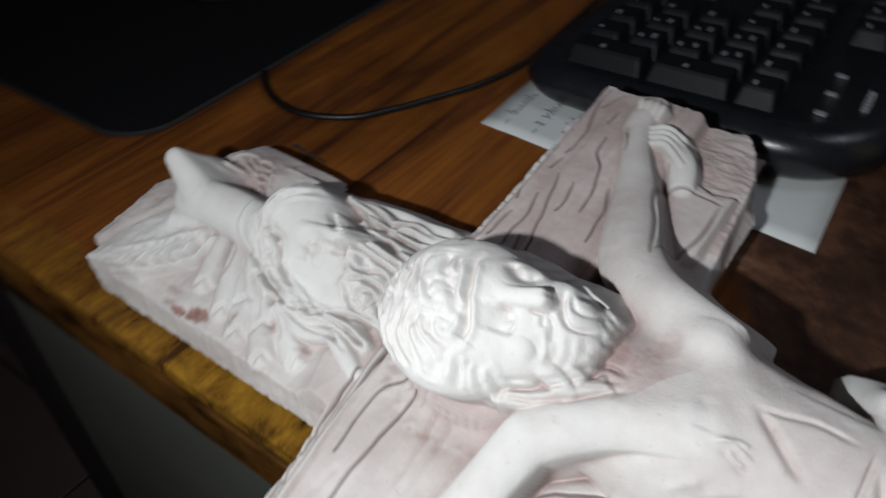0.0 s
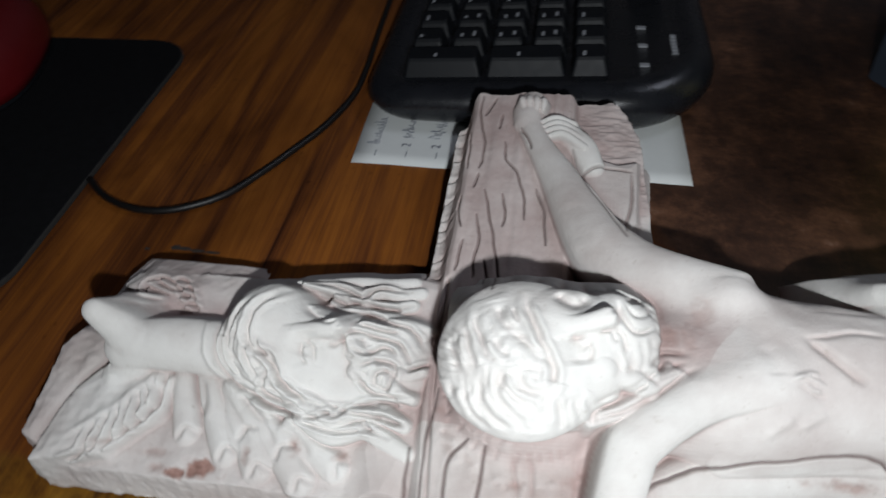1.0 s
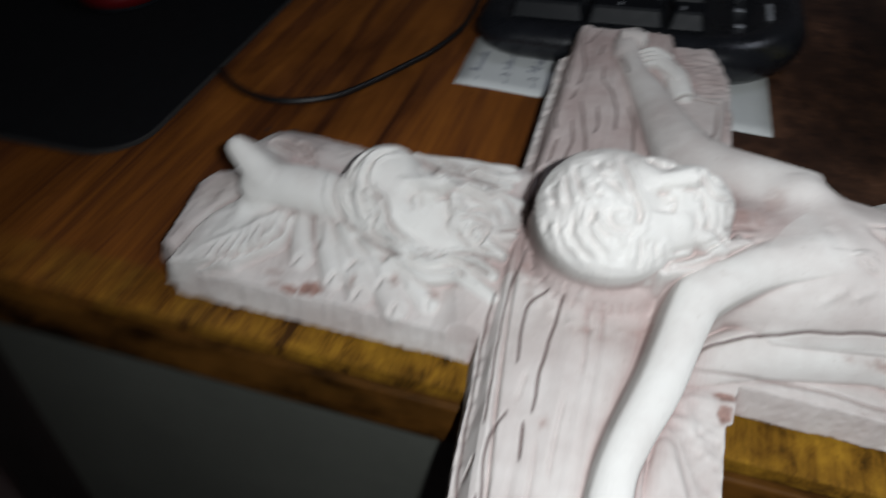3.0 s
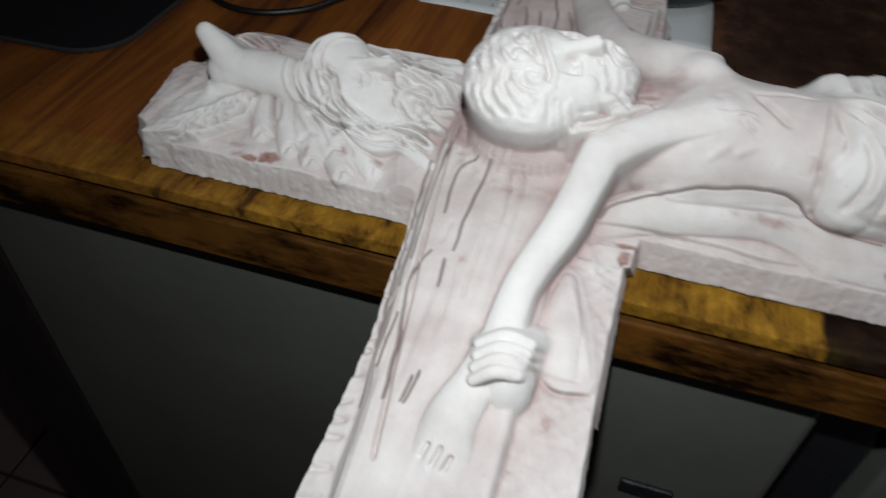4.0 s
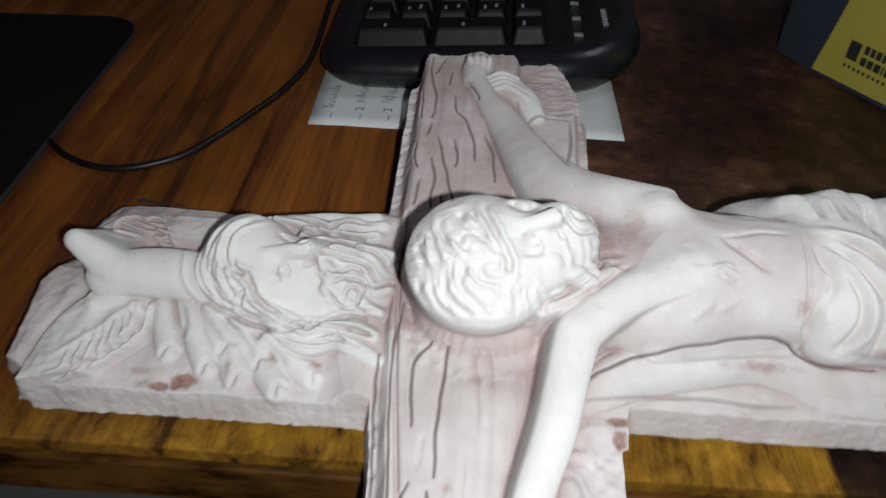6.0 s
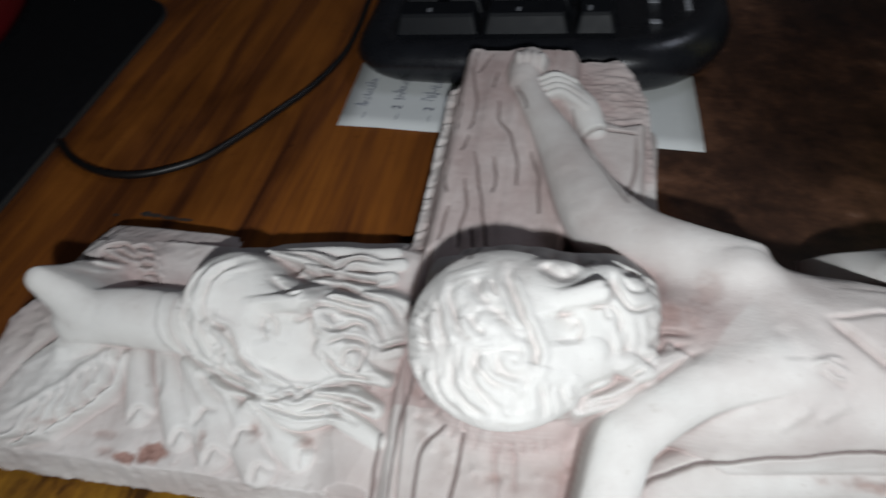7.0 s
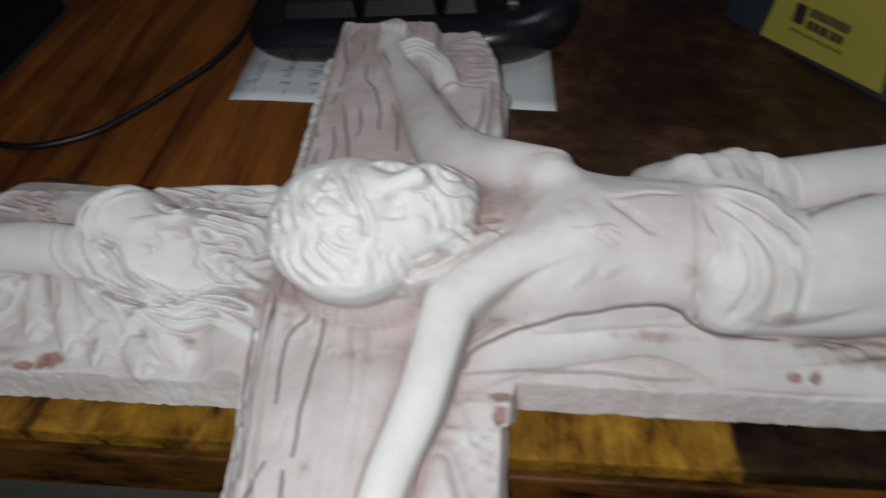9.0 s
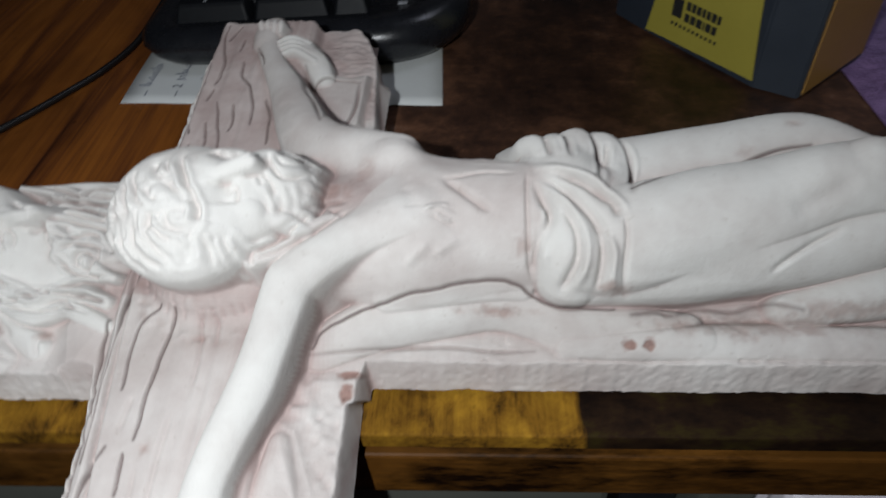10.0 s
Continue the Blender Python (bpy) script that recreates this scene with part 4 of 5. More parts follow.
    # ends of the hair on the planks
    R.carve(-0.5, 0.6, ((-15.7, -1.7, -22.7, -4.2), (-19, -6.7, -21, -9.9), (-15, -11, -17.2, -14), (-10.7, -14.8, -12.7, -18.5), (-5.7, -16.7, -6.8, -20.6), (-0.8, -17.1, -1, -20.8), (4.4, -16.6, 4.6, -20.3), (9.3, -14.9, 10.2, -18.7), (-8.5, -15.8, -10, -19.8), (1.9, -16.9, 1.8, -20.4), (6.9, -15.7, 7.5, -19.6),))
    # far side of brow and nose, falling away steeply
    R.carve(-2.6, 1.5, ((5.2, 28.2, 6.6, 26.6, 9, 25.3, 11, 25.8, 12.6, 28.4),))
    # hollow of the near eye, eyelid, nostril
    R.carve(-1.0, 1.8, ((9, 17, 11, 15.6, 13.2, 13.8),))
    R.carve(-1.0, 0.6, ((9.4, 17.2, 10.1, 16.5, 12.1, 17.1), (12.8, 15.8, 13.8, 13.5, 13.4, 10.6)))
    R.carve(-1.2, 0.6, ((15.4, 19.2, 16.1, 19, 17.4, 19.3),))
    # mouth, moustache and curled beard
    R.carve(-2.0, 0.8, ((19, 27.7, 20, 24.1, 22.3, 20.3, 24.9, 19.5, 29.3, 22),))
    R.carve(-1.2, 0.7, ((20.7, 27.3, 23, 24, 26.3, 24.7, 28.5, 28), (20.2, 30.6, 23.2, 28.2, 27, 30), (17, 23.7, 18.8, 24.2, 19.7, 21), (17, 19.9, 18.2, 18.6, 19.1, 16), (18.7, 20, 20.8, 17.5, 21.6, 13.5)))
    R.carve(-0.6, 0.9, ((19, 15, 20.3, 10.8, 19.4, 6.6), (21.8, 17.3, 23.2, 12.2, 22.3, 7.6), (24.6, 17.9, 25.9, 12.6, 25.4, 8.3), (27.1, 19.1, 27.9, 14.4, 27.3, 10.7)))
    # lock over the shoulder
    R.carve(-1.3, 0.7, ((14.6, -3.3, 19.7, -0.3, 26.1, 5.1, 30.2, 10.4, 36.5, 12.6), (15.2, -5, 22.2, -1.4, 29, 3.1, 33.2, 7.4, 39.3, 11.5), (14.8, -0.9, 18.4, 1.6, 25.2, 6.2, 27.9, 9.6), (16.1, -2, 22.1, 2.4, 27.7, 5.8)), 0, 0.25)
    # dark line under the beard, painted into the cut
    R.carve(-2.0, 0.8, ((28, 11.2, 30.3, 13.7, 32.4, 15.2, 37, 15),), 0.3)
    # gaps between the fingers
    R.carve(-1.8, 0.7, ((2.3, -113.8, 1, -119.2), (5.6, -113.6, 4.1, -120.8), (8.6, -115.5, 7, -121.1),))
    # cut seams of the far sleeve
    R.carve(-1.8, 0.55, ((11.9, 85.6, 18.3, 90.1, 25.9, 90.2, 30.1, 89.4), (30, 88, 29.5, 72.7, 24.8, 55.8), (9.3, 97.3, 13.6, 78.3, 19.3, 67, 24.6, 53.3),), 0.5)
    # crook of the far elbow
    R.carve(-0.6, 3.2, ((8.5, 67.9, 10.3, 59.1, 11.7, 50.3),))
    # ragged rim of plaster left round the head, on the planks
    rim = np.hypot((X - 1) / 25, (Y + 2) / 25)
    rim = np.exp(-(((rim - 1.0) / 0.09) ** 2)) * np.clip((-2 - Y) / 6, 0, 1) * (R.H < 26)
    R.H += rim * (0.5 * R.noise(1.7, 86) + 0.3 * R.noise(4, 87))
    R.stain = np.maximum(R.stain, 0.35 * rim * np.clip(0.4 + R.noise(3, 88), 0, 1))

    # thighs, knees and shins
    R.limb([(100, 9, 13, 29), (115, 12, 12.5, 29.5), (145, 20, 11.5, 30), (170, 25.5, 9.8, 32), (188, 19, 9.0, 30)], 1.0, 0.9)
    R.limb([(188, 19, 9.0, 29), (222, 10, 8.0, 20), (262, 6, 6.5, 15)], 1.5, 0.9)
    R.limb([(98, -16, 14.3, 33), (112, -16, 14.3, 35), (133, -10, 13.3, 37), (151, -5.5, 12, 38.5), (166, -2.5, 11, 42), (182, 0, 10.5, 43)], 0.8, 0.97)
    R.limb([(104, -17, 12, 26), (128, -14.8, 13.6, 27.5), (146, -12.5, 13.6, 28.5), (160, -11, 12.6, 28), (178, -8, 12, 30)], 8.0, 0.95)
    R.limb([(158, -25, 5, 15), (185, -20, 8, 18), (215, -14, 8, 17)], 4.0, 0.9)
    R.limb([(182, 0, 10.5, 38), (214, -3, 9.5, 24), (262, -5, 7, 15)], 2.0, 0.9)
    R.stroke([(152, -17), (161, -13), (170, -9)], 3.0, -0.8)
    R.dome(176, 0, 8, 7, 0, 46, 55, 3, 0.95)
    R.limb([(248, -6, 8, 12), (268, -6, 7, 10)], 2.0, 0.9)
    R.limb([(248, 6, 8, 12), (268, 7, 7, 10)], 2.0, 0.9)

    # the side of the near thigh runs smoothly down to the calf
    R.calm(100, 150, -9, 10, 160)

    # loincloth: band, falling drape, knotted end on the far side
    R.limb([(95, 7, 11.8, 35.3), (96, -6, 14.0, 37), (97, -16, 13.2, 34), (97, -20.5, 10.5, 27)], 1.6, 1.0)
    R.limb([(86, 13, 3.4, 41), (88.5, 10, 3.6, 44), (90, 4, 2.6, 46)], 1.8, 0.95)
    R.limb([(92.8, 13.5, 3.2, 42), (94.5, 8.5, 3.4, 45.5), (94.5, 2, 2.4, 47)], 1.8, 0.95)
    R.limb([(98.5, 16, 4.4, 39.5), (100.8, 13, 5.0, 42), (101, 5, 4.2, 43.5), (99.5, 0, 3.0, 44.5)], 1.8, 0.95)
    R.limb([(106, 17, 4.2, 38.5), (109, 13, 5.0, 40), (110.5, 4, 4.4, 39.5), (110, -4, 3.2, 42), (108, -9, 2.2, 44.5)], 1.8, 0.95)
    # line along the near ground
    R.carve(-1.2, 0.6, ((28.2, -31.4, 39.7, -30, 52, -29, 66.1, -28.6, 77.1, -29.8, 87.9, -29.4),), 0.3)
    # broken ground below the legs
    R.carve(-0.9, 0.9, ((127.4, -17.4, 134.6, -14.8, 144.9, -15.8, 152.8, -13.5, 160.2, -15.7), (129.6, -21.5, 139.2, -19.7, 146.4, -23.3, 157.5, -20.4), (114.4, -17.6, 121.1, -16.5, 125.7, -17.8),), 0.5)
    # line of the belly
    R.carve(-1, 0.7, ((63, 22.5, 68.1, 23.5, 74.2, 25.1, 81.6, 24.8),))
    # edge of the ribs
    R.carve(-1.6, 1.2, ((63, 22.5, 67.3, 18.5, 71.8, 14.3, 75.4, 11.3),))
    # edge of the near shoulder
    R.carve(-0.7, 2.2, ((53.6, 19.8, 55.1, 14.9, 55.7, 11.4),))
    # wound in the side
    R.carve(0.7, 0.55, ((57.9, 10.7, 60.9, 12.2, 63.2, 11.6, 66.3, 10), (61.3, 10.2, 63.2, 8.7, 65.3, 8.3), (58.4, 11.7, 62.4, 13.1, 64.9, 12.7),))
    # under the wound
    R.carve(-0.45, 0.8, ((59.3, 9.6, 62.4, 8.8, 64.8, 7.1, 66.7, 7.4),))
    # ribs
    R.carve(0.7, 1.3, ((53.7, -5.5, 56.8, -1.7, 59.8, 1.2), (61.2, -2, 64.2, 0.7, 67.3, 3.4)))
    # edge of the cloth
    R.carve(-1.2, 0.7, ((85.2, 25.8, 84.8, 18.5, 84.8, 8.7, 85.3, -2.4, 86.8, -8.6), (108.6, 10, 109.1, 4.1, 108.8, -3.5, 109.3, -9.5, 112.1, -13.5), (87.4, -9.6, 91.1, -13.5, 96.3, -15.8, 105.4, -14.8, 111.9, -13.5),))
    # hollows of the folds
    R.carve(-2.9, 1.4, ((86.5, 21.3, 89.3, 14.4, 90.4, 9.5, 88.5, 4, 87.1, -2.4, 88, -7.6), (89, 22.2, 95.8, 16.2, 101.1, 9, 103.5, 0.8, 103.3, -7.6, 102.2, -12.4), (92.8, 23.8, 100.1, 19.6, 106.4, 13.9, 107.5, 8.8), (93.8, 12.7, 97.1, 5.5, 97.6, -2.2, 95.7, -7.4, 93.7, -11.4),))
    # crests of the folds
    R.carve(2.0, 1.3, ((86.9, 27.4, 94.9, 24.9, 102.7, 21.3, 107.3, 14.4, 108.4, 10), (90.6, 19.3, 95.5, 11.4, 98.6, 3.2, 98.9, -5.4, 97.1, -11.5), (87.4, 13.4, 89.1, 8.5, 88.2, 0.8, 89.4, -5.9), (102.6, 5.3, 105.4, -1.3, 105.8, -8.5, 107.2, -12.6),))
    # folds of the knot
    R.carve(-1.1, 0.8, ((91.2, 39.5, 91.6, 36, 91.8, 31.5), (96.6, 41, 97.4, 36.5, 97.2, 31), (105, 41.5, 105.8, 36, 105.2, 28, 104, 22), (113.8, 42, 115.4, 34, 114.8, 26, 111.5, 18), (108.5, 38, 108, 33, 106.5, 28)), 0.15, 0, 0.4)
    # crack between the body and the ground
    R.carve(-1.8, 0.45, ((28.4, -29.5, 30.7, -24.3, 37.1, -19.4, 44.2, -16.2, 54.6, -12.6, 64.7, -10.2, 72.5, -8.2, 78.6, -8.2, 84, -9.4, 87.1, -12.1, 92.7, -15, 102.1, -15.9, 110, -15.8),), 1.0, 0.2)
    # line between the thighs, its shade painted in as dark colour
    R.carve(-1.2, 0.5, ((111.7, 19.1, 121.3, 24.5, 135.9, 31.4, 142.4, 30.6, 152, 36, 160.9, 40, 170.2, 41.9),), 0.9)
    # line of the calf
    R.carve(-1.2, 1, ((148.2, -5.5, 152.8, -1.5, 159.6, 3.5, 167.1, 8),))

    # worn ground along the near side of the figure
    R.limb([(96, -35, 2.5, 10), (118, -34, 4, 10.3), (145, -32, 5, 9.8), (200, -33, 4.5, 10)], 7.0, 0.85)

    # bare reddish spots
    R.spot(-84, -41.5, 4.6, 2.4, 1.2, 41)
    R.spot(-91.5, -43.5, 2.6, 1.6, 1, 42)
    R.spot(-97, -42, 2.0, 1.4, 0.58, 53)
    R.spot(-72, -37.0, 1.3, 2.4, 0.6, 43)
    R.spot(-60, -33.5, 1.3, 2.4, 0.6, 44)
    R.spot(-47, -34.5, 1.5, 1.3, 0.65, 45)
    R.spot(38.2, -52, 1.9, 2.6, 0.9, 46)
    R.spot(38, -45.5, 3.2, 1.3, 0.87, 47)
    R.spot(113, -37.5, 1.8, 1.6, 0.9, 48)
    R.spot(118.5, -37.5, 1.7, 2.0, 0.87, 49)
    R.spot(76, -30.5, 7.5, 1.6, 0.6, 50)
    R.spot(83.5, -24, 2.0, 2.6, 0.4, 52)
    R.spot(-7, -70, 1.5, 1.7, 0.58, 54)
    R.spot(28, -112, 2.0, 2.2, 0.51, 56)
    R.spot(34, -7, 4, 5, 0.43, 57)
    R.spot(41, 1, 3, 5, 0.32, 58)

    R.spot(128, -31, 8, 2.0, 0.5, 59)
    R.spot(150, -30, 26, 4.0, 0.45, 60)
    R.spot(175, -29, 16, 3.0, 0.5, 66)
    R.spot(107, -33, 4, 1.3, 0.6, 70)

    R.spot(150, 14, 2.6, 1.8, 0.3, 91)
    R.spot(166, 24, 2.8, 1.4, 0.35, 92)
    R.spot(-100, -38, 5, 1.2, 0.4, 93)
    R.spot(-112, -40, 3, 1.0, 0.4, 94)

    # white wash on high places, pinkish plaster and painted shade in the hollows
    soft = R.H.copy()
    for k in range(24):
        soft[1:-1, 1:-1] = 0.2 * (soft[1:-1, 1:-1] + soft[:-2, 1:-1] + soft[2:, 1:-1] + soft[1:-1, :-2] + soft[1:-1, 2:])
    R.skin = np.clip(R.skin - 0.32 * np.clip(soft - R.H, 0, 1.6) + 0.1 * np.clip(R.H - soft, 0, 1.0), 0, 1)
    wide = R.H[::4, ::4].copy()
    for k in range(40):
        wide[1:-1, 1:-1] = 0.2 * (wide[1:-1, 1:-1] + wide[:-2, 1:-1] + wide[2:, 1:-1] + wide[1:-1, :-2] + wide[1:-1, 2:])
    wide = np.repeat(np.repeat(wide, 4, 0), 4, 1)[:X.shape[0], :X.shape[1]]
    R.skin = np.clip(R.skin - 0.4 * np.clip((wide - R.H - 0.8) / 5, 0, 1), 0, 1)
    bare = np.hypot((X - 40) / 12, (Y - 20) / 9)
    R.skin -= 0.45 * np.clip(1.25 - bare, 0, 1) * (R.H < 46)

    # surface of the casting: fine on the figures, coarse on the ground
    rough = np.clip(1.1 - R.skin, 0.12, 1)
    R.H += rough * (0.08 * R.noise(2.6, 61) + 0.05 * R.noise(1.2, 62)) + 0.1 * R.noise(9, 63)
    side = (sd_lean < 1.2) & (R.H < 12.5)
    R.H += side * (0.12 * R.noise(3.2, 64, 0.5, 1.0) + 0.22 * R.noise(1.2, 65, 0.8, 1.0))

    # nothing hangs out past the edge of the near arm
    arm = (Y < -46) & (Y > -165)
    R.H = np.where(arm, np.minimum(R.H, np.maximum((41.0 + 0.4 * rag - X) * 6, -6)), R.H)

    # the foot of the sides lies exactly where the height runs out
    keep = R.H > -1.2
    solid = R.H > 0
    keep[1:-1, 1:-1] |= solid[:-2, 1:-1] | solid[2:, 1:-1] | solid[1:-1, :-2] | solid[1:-1, 2:]
    gx, gy = np.gradient(R.H, R.step)
    pull = np.where(keep & ~solid, -R.H / np.maximum(gx ** 2 + gy ** 2, 0.3), 0)
    dx, dy = pull * gx, pull * gy
    far = np.maximum(np.hypot(dx, dy), 1e-6)
    cap = np.minimum(1, 0.9 / far)
    H = np.maximum(R.H, 0)
    P = np.stack([X + dx * cap, Y + dy * cap - R.tau * H, H], 2)
    foot = P.copy()
    # let steep walls relax, so that they stay evenly meshed
    steep = np.clip((np.hypot(gx, gy) - 1.3) / 2.0, 0, 1)
    for k in range(2):
        steep[1:-1, 1:-1] = np.maximum(steep[1:-1, 1:-1], 0.25 * (steep[:-2, 1:-1] + steep[2:, 1:-1] + steep[1:-1, :-2] + steep[1:-1, 2:]))
    top, low = H.copy(), H.copy()
    for k in range(6):
        for a, b in (((slice(1, None), slice(None)), (slice(None, -1), slice(None))), ((slice(None), slice(1, None)), (slice(None), slice(None, -1)))):
            t0, l0 = top.copy(), low.copy()
            top[a], low[a] = np.maximum(top[a], t0[b]), np.minimum(low[a], l0[b])
            top[b], low[b] = np.maximum(top[b], t0[a]), np.minimum(low[b], l0[a])
    steep = steep * solid * np.clip((top - low - 6.0) / 3.0, 0, 1)
    for k in range(6):
        mean = P.copy()
        mean[1:-1, 1:-1] = 0.25 * (P[:-2, 1:-1] + P[2:, 1:-1] + P[1:-1, :-2] + P[1:-1, 2:])
        P += (0.5 * steep)[..., None] * (mean - P)
    P[~solid] = foot[~solid]
    P[..., 2] = np.maximum(P[..., 2], 0)
    cell = keep[:-1, :-1] & keep[1:, :-1] & keep[:-1, 1:] & keep[1:, 1:]
    nx, ny = X.shape
    used = np.zeros((nx, ny), bool)
    used[:-1, :-1] |= cell
    used[1:, :-1] |= cell
    used[:-1, 1:] |= cell
    used[1:, 1:] |= cell
    index = -np.ones((nx, ny), int)
    index[used] = np.arange(used.sum())
    n = int(used.sum())
    verts = P[used] / 1000
    i, j = np.nonzero(cell)
    faces = np.stack([index[i, j], index[i + 1, j], index[i + 1, j + 1], index[i, j + 1]], 1)
    # a plain underside
    under = []
    for x0, x1, y0, y1 in ((-132, 268, -40, 24), (-28, 34, -168, -40), (-30, 32, 24, 128)):
        under += [(x0, y0, -0.05), (x0, y1, -0.05), (x1, y1, -0.05), (x1, y0, -0.05)]
    verts = np.vstack([verts, np.array(under) / 1000])
    faces = np.vstack([faces, n + np.arange(12).reshape(3, 4)])
    verts[:, 1] -= DESK_Y
    me = bpy.data.meshes.new("crucifix")
    me.from_pydata(verts.tolist(), [], faces.tolist())
    me.polygons.foreach_set("use_smooth", np.ones(len(faces), bool))
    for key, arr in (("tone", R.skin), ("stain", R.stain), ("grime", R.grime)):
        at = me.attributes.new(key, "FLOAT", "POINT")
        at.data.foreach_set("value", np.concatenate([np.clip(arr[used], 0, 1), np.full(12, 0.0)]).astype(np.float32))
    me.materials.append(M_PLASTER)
    ob = new("crucifix", me)
    ob.matrix_basis = Matrix.Translation(PIVOT) @ Matrix.Rotation(radians(TILT), 4, "X")
    tagged(ob, "pale pinkish plaster crucifix relief lying over the desk edge", "crucifix")


crucifix()


# ---- things on the desk ----
TOP = 0.75


def mouse_pad():
    def inset(d, z):
        return [(x, y, z) for x, y in rounded_outline(-0.455 + d, 0.011 + d, -0.193 - d, 0.212 - d, (0.024 - d,) * 4)]
    bm = loft([inset(0.0008, TOP + 0.0002), inset(0, TOP + 0.0008), inset(0, TOP + 0.0019), inset(0.0012, TOP + 0.0026)])
    pad = part("mouse_pad", bm, M_PAD)
    pad.matrix_basis = Matrix.Translation((-0.193, 0.1, 0)) @ Matrix.Rotation(radians(1.2), 4, "Z") @ Matrix.Translation((0.193, -0.1, 0))
    part("edge_trim", loft([inset(-0.0003, TOP + 0.0009), inset(-0.0003, TOP + 0.0021), inset(0.0006, TOP + 0.0026)], False, False), M_TRIM, pad, "thin worn grey edge")
    tagged(pad, "black cloth mouse pad with rounded corners lying on desk", "mouse pad")


def computer_mouse():
    m = new("computer_mouse")
    tagged(m, "glossy red and black computer mouse on the pad", "mouse")

    def shell(scale, z0, z1, top_pow):
        rings = []
        for k in range(9):
            t = k / 8
            s = scale * (1 - t ** top_pow) ** 0.5 if t < 1 else 0.05
            rings.append([(0.031 * s * math.cos(a) * (1 - 0.12 * math.cos(a * 2)), 0.053 * s * math.sin(a), z0 + (z1 - z0) * t) for a in (2 * math.pi * i / 32 for i in range(32))])
        return loft(rings)
    part("base", shell(0.97, 0.0, 0.008, 6), M_BLACK, m, smooth=True)
    part("cover", shell(1.0, 0.003, 0.036, 2.6), M_RED, m, "glossy red cover", smooth=True)
    wheel = bmesh.new()
    bmesh.ops.create_cone(wheel, cap_ends=True, segments=20, radius1=0.009, radius2=0.009, depth=0.006)
    bmesh.ops.rotate(wheel, verts=wheel.verts[:], matrix=Matrix.Rotation(radians(90), 3, "Y"))
    bmesh.ops.translate(wheel, verts=wheel.verts[:], vec=(0, 0.026, 0.029))
    part("scroll_wheel", wheel, M_BLACK, m)
    m.matrix_basis = pose(-0.292, 0.172, TOP + 0.0028, 0, 0, 18)


def mouse_cable():
    z = TOP + 0.0023
    ob = part("mouse_cable", tube([(-0.104, 0.42, z), (-0.100, 0.32, z), (-0.097, 0.245, z), (-0.094, 0.191, z), (-0.0945, 0.164, z), (-0.101, 0.138, z), (-0.1105, 0.117, z), (-0.119, 0.1, z), (-0.129, 0.084, z), (-0.142, 0.0745, z), (-0.154, 0.0708, z), (-0.1665, 0.072, z), (-0.18, 0.078, z), (-0.1915, 0.0878, z)], 0.0015, 10), M_CABLE, smooth=True)
    tagged(ob, "thin black cable curling across the wooden desk", "cable")


def note_paper():
    bm = bmesh.new()
    nx, ny = 16, 12
    rows = []
    for i in range(nx + 1):
        row = []
        for j in range(ny + 1):
            x, y = -0.0835 + 0.1435 * i / nx - 0.002 * j / ny, 0.1135 - 0.002 * i / nx + 0.1 * j / ny
            z = TOP + 0.0003 + 0.0003 * math.sin(i * 0.8 + j * 0.5) ** 2 * (1 if j < 8 else 0.2)
            row.append(bm.verts.new((x, y, z)))
        rows.append(row)
    for i in range(nx):
        for j in range(ny):
            bm.faces.new((rows[i][j], rows[i + 1][j], rows[i + 1][j + 1], rows[i][j + 1]))
    r = bmesh.ops.extrude_face_region(bm, geom=bm.faces[:])
    bmesh.ops.translate(bm, verts=[v for v in r["geom"] if isinstance(v, bmesh.types.BMVert)], vec=(0, 0, 0.00015))
    bmesh.ops.recalc_face_normals(bm, faces=bm.faces[:])
    sheet = part("note_paper", bm, M_PAPER, smooth=True)
    tagged(sheet, "white paper with a handwritten list, under the keyboard", "paper")
    rng = random.Random(5)
    for line, x in enumerate((-0.0745, -0.0608, -0.0475, -0.034)):
        y = 0.121
        z = TOP + 0.0012
        part("pen_dash", tube([(x + 0.0005, y - 0.0022, z), (x + 0.0005, y, z), (x + 0.0004, y + 0.0018, z)], 0.00017, 5), M_INK, sheet)
        y += 0.006
        if line:
            curve = bpy.data.curves.new("digit", "FONT")
            curve.body, curve.size, curve.extrude = "2", 0.0058, 0.00004
            text = new("digit", curve)
            bpy.context.view_layer.update()
            me = bpy.data.meshes.new_from_object(text.evaluated_get(bpy.context.evaluated_depsgraph_get()))
            bpy.data.objects.remove(text)
            digit = new("pen_digit", me)
            digit.parent = sheet
            me.materials.clear()
            me.materials.append(M_INK)
            digit.matrix_basis = pose(x + 0.0012, y - 0.001, z, 0, 0, 90)
            y += 0.0062
        pts = []
        for letter in range((9, 6, 7, 6)[line]):
            tall = rng.choice((0.0018, 0.0022, 0.0026, 0.0030, 0.0048))
            w = 0.0017 + 0.0018 * rng.random()
            dip = rng.choice((0.0, 0.0, 0.0004, 0.0018))
            pts += [(x + dip, y + 0.1 * w, z), (x - tall, y + (0.2 + 0.4 * rng.random()) * w, z), (x - (0.2 + 0.6 * rng.random()) * tall, y + 0.9 * rng.random() * w, z), (x + 0.0005 * rng.random(), y + 0.85 * w, z)]
            y += w
        part("pen_stroke", tube(pts, 0.00013, 4), M_INK, sheet)


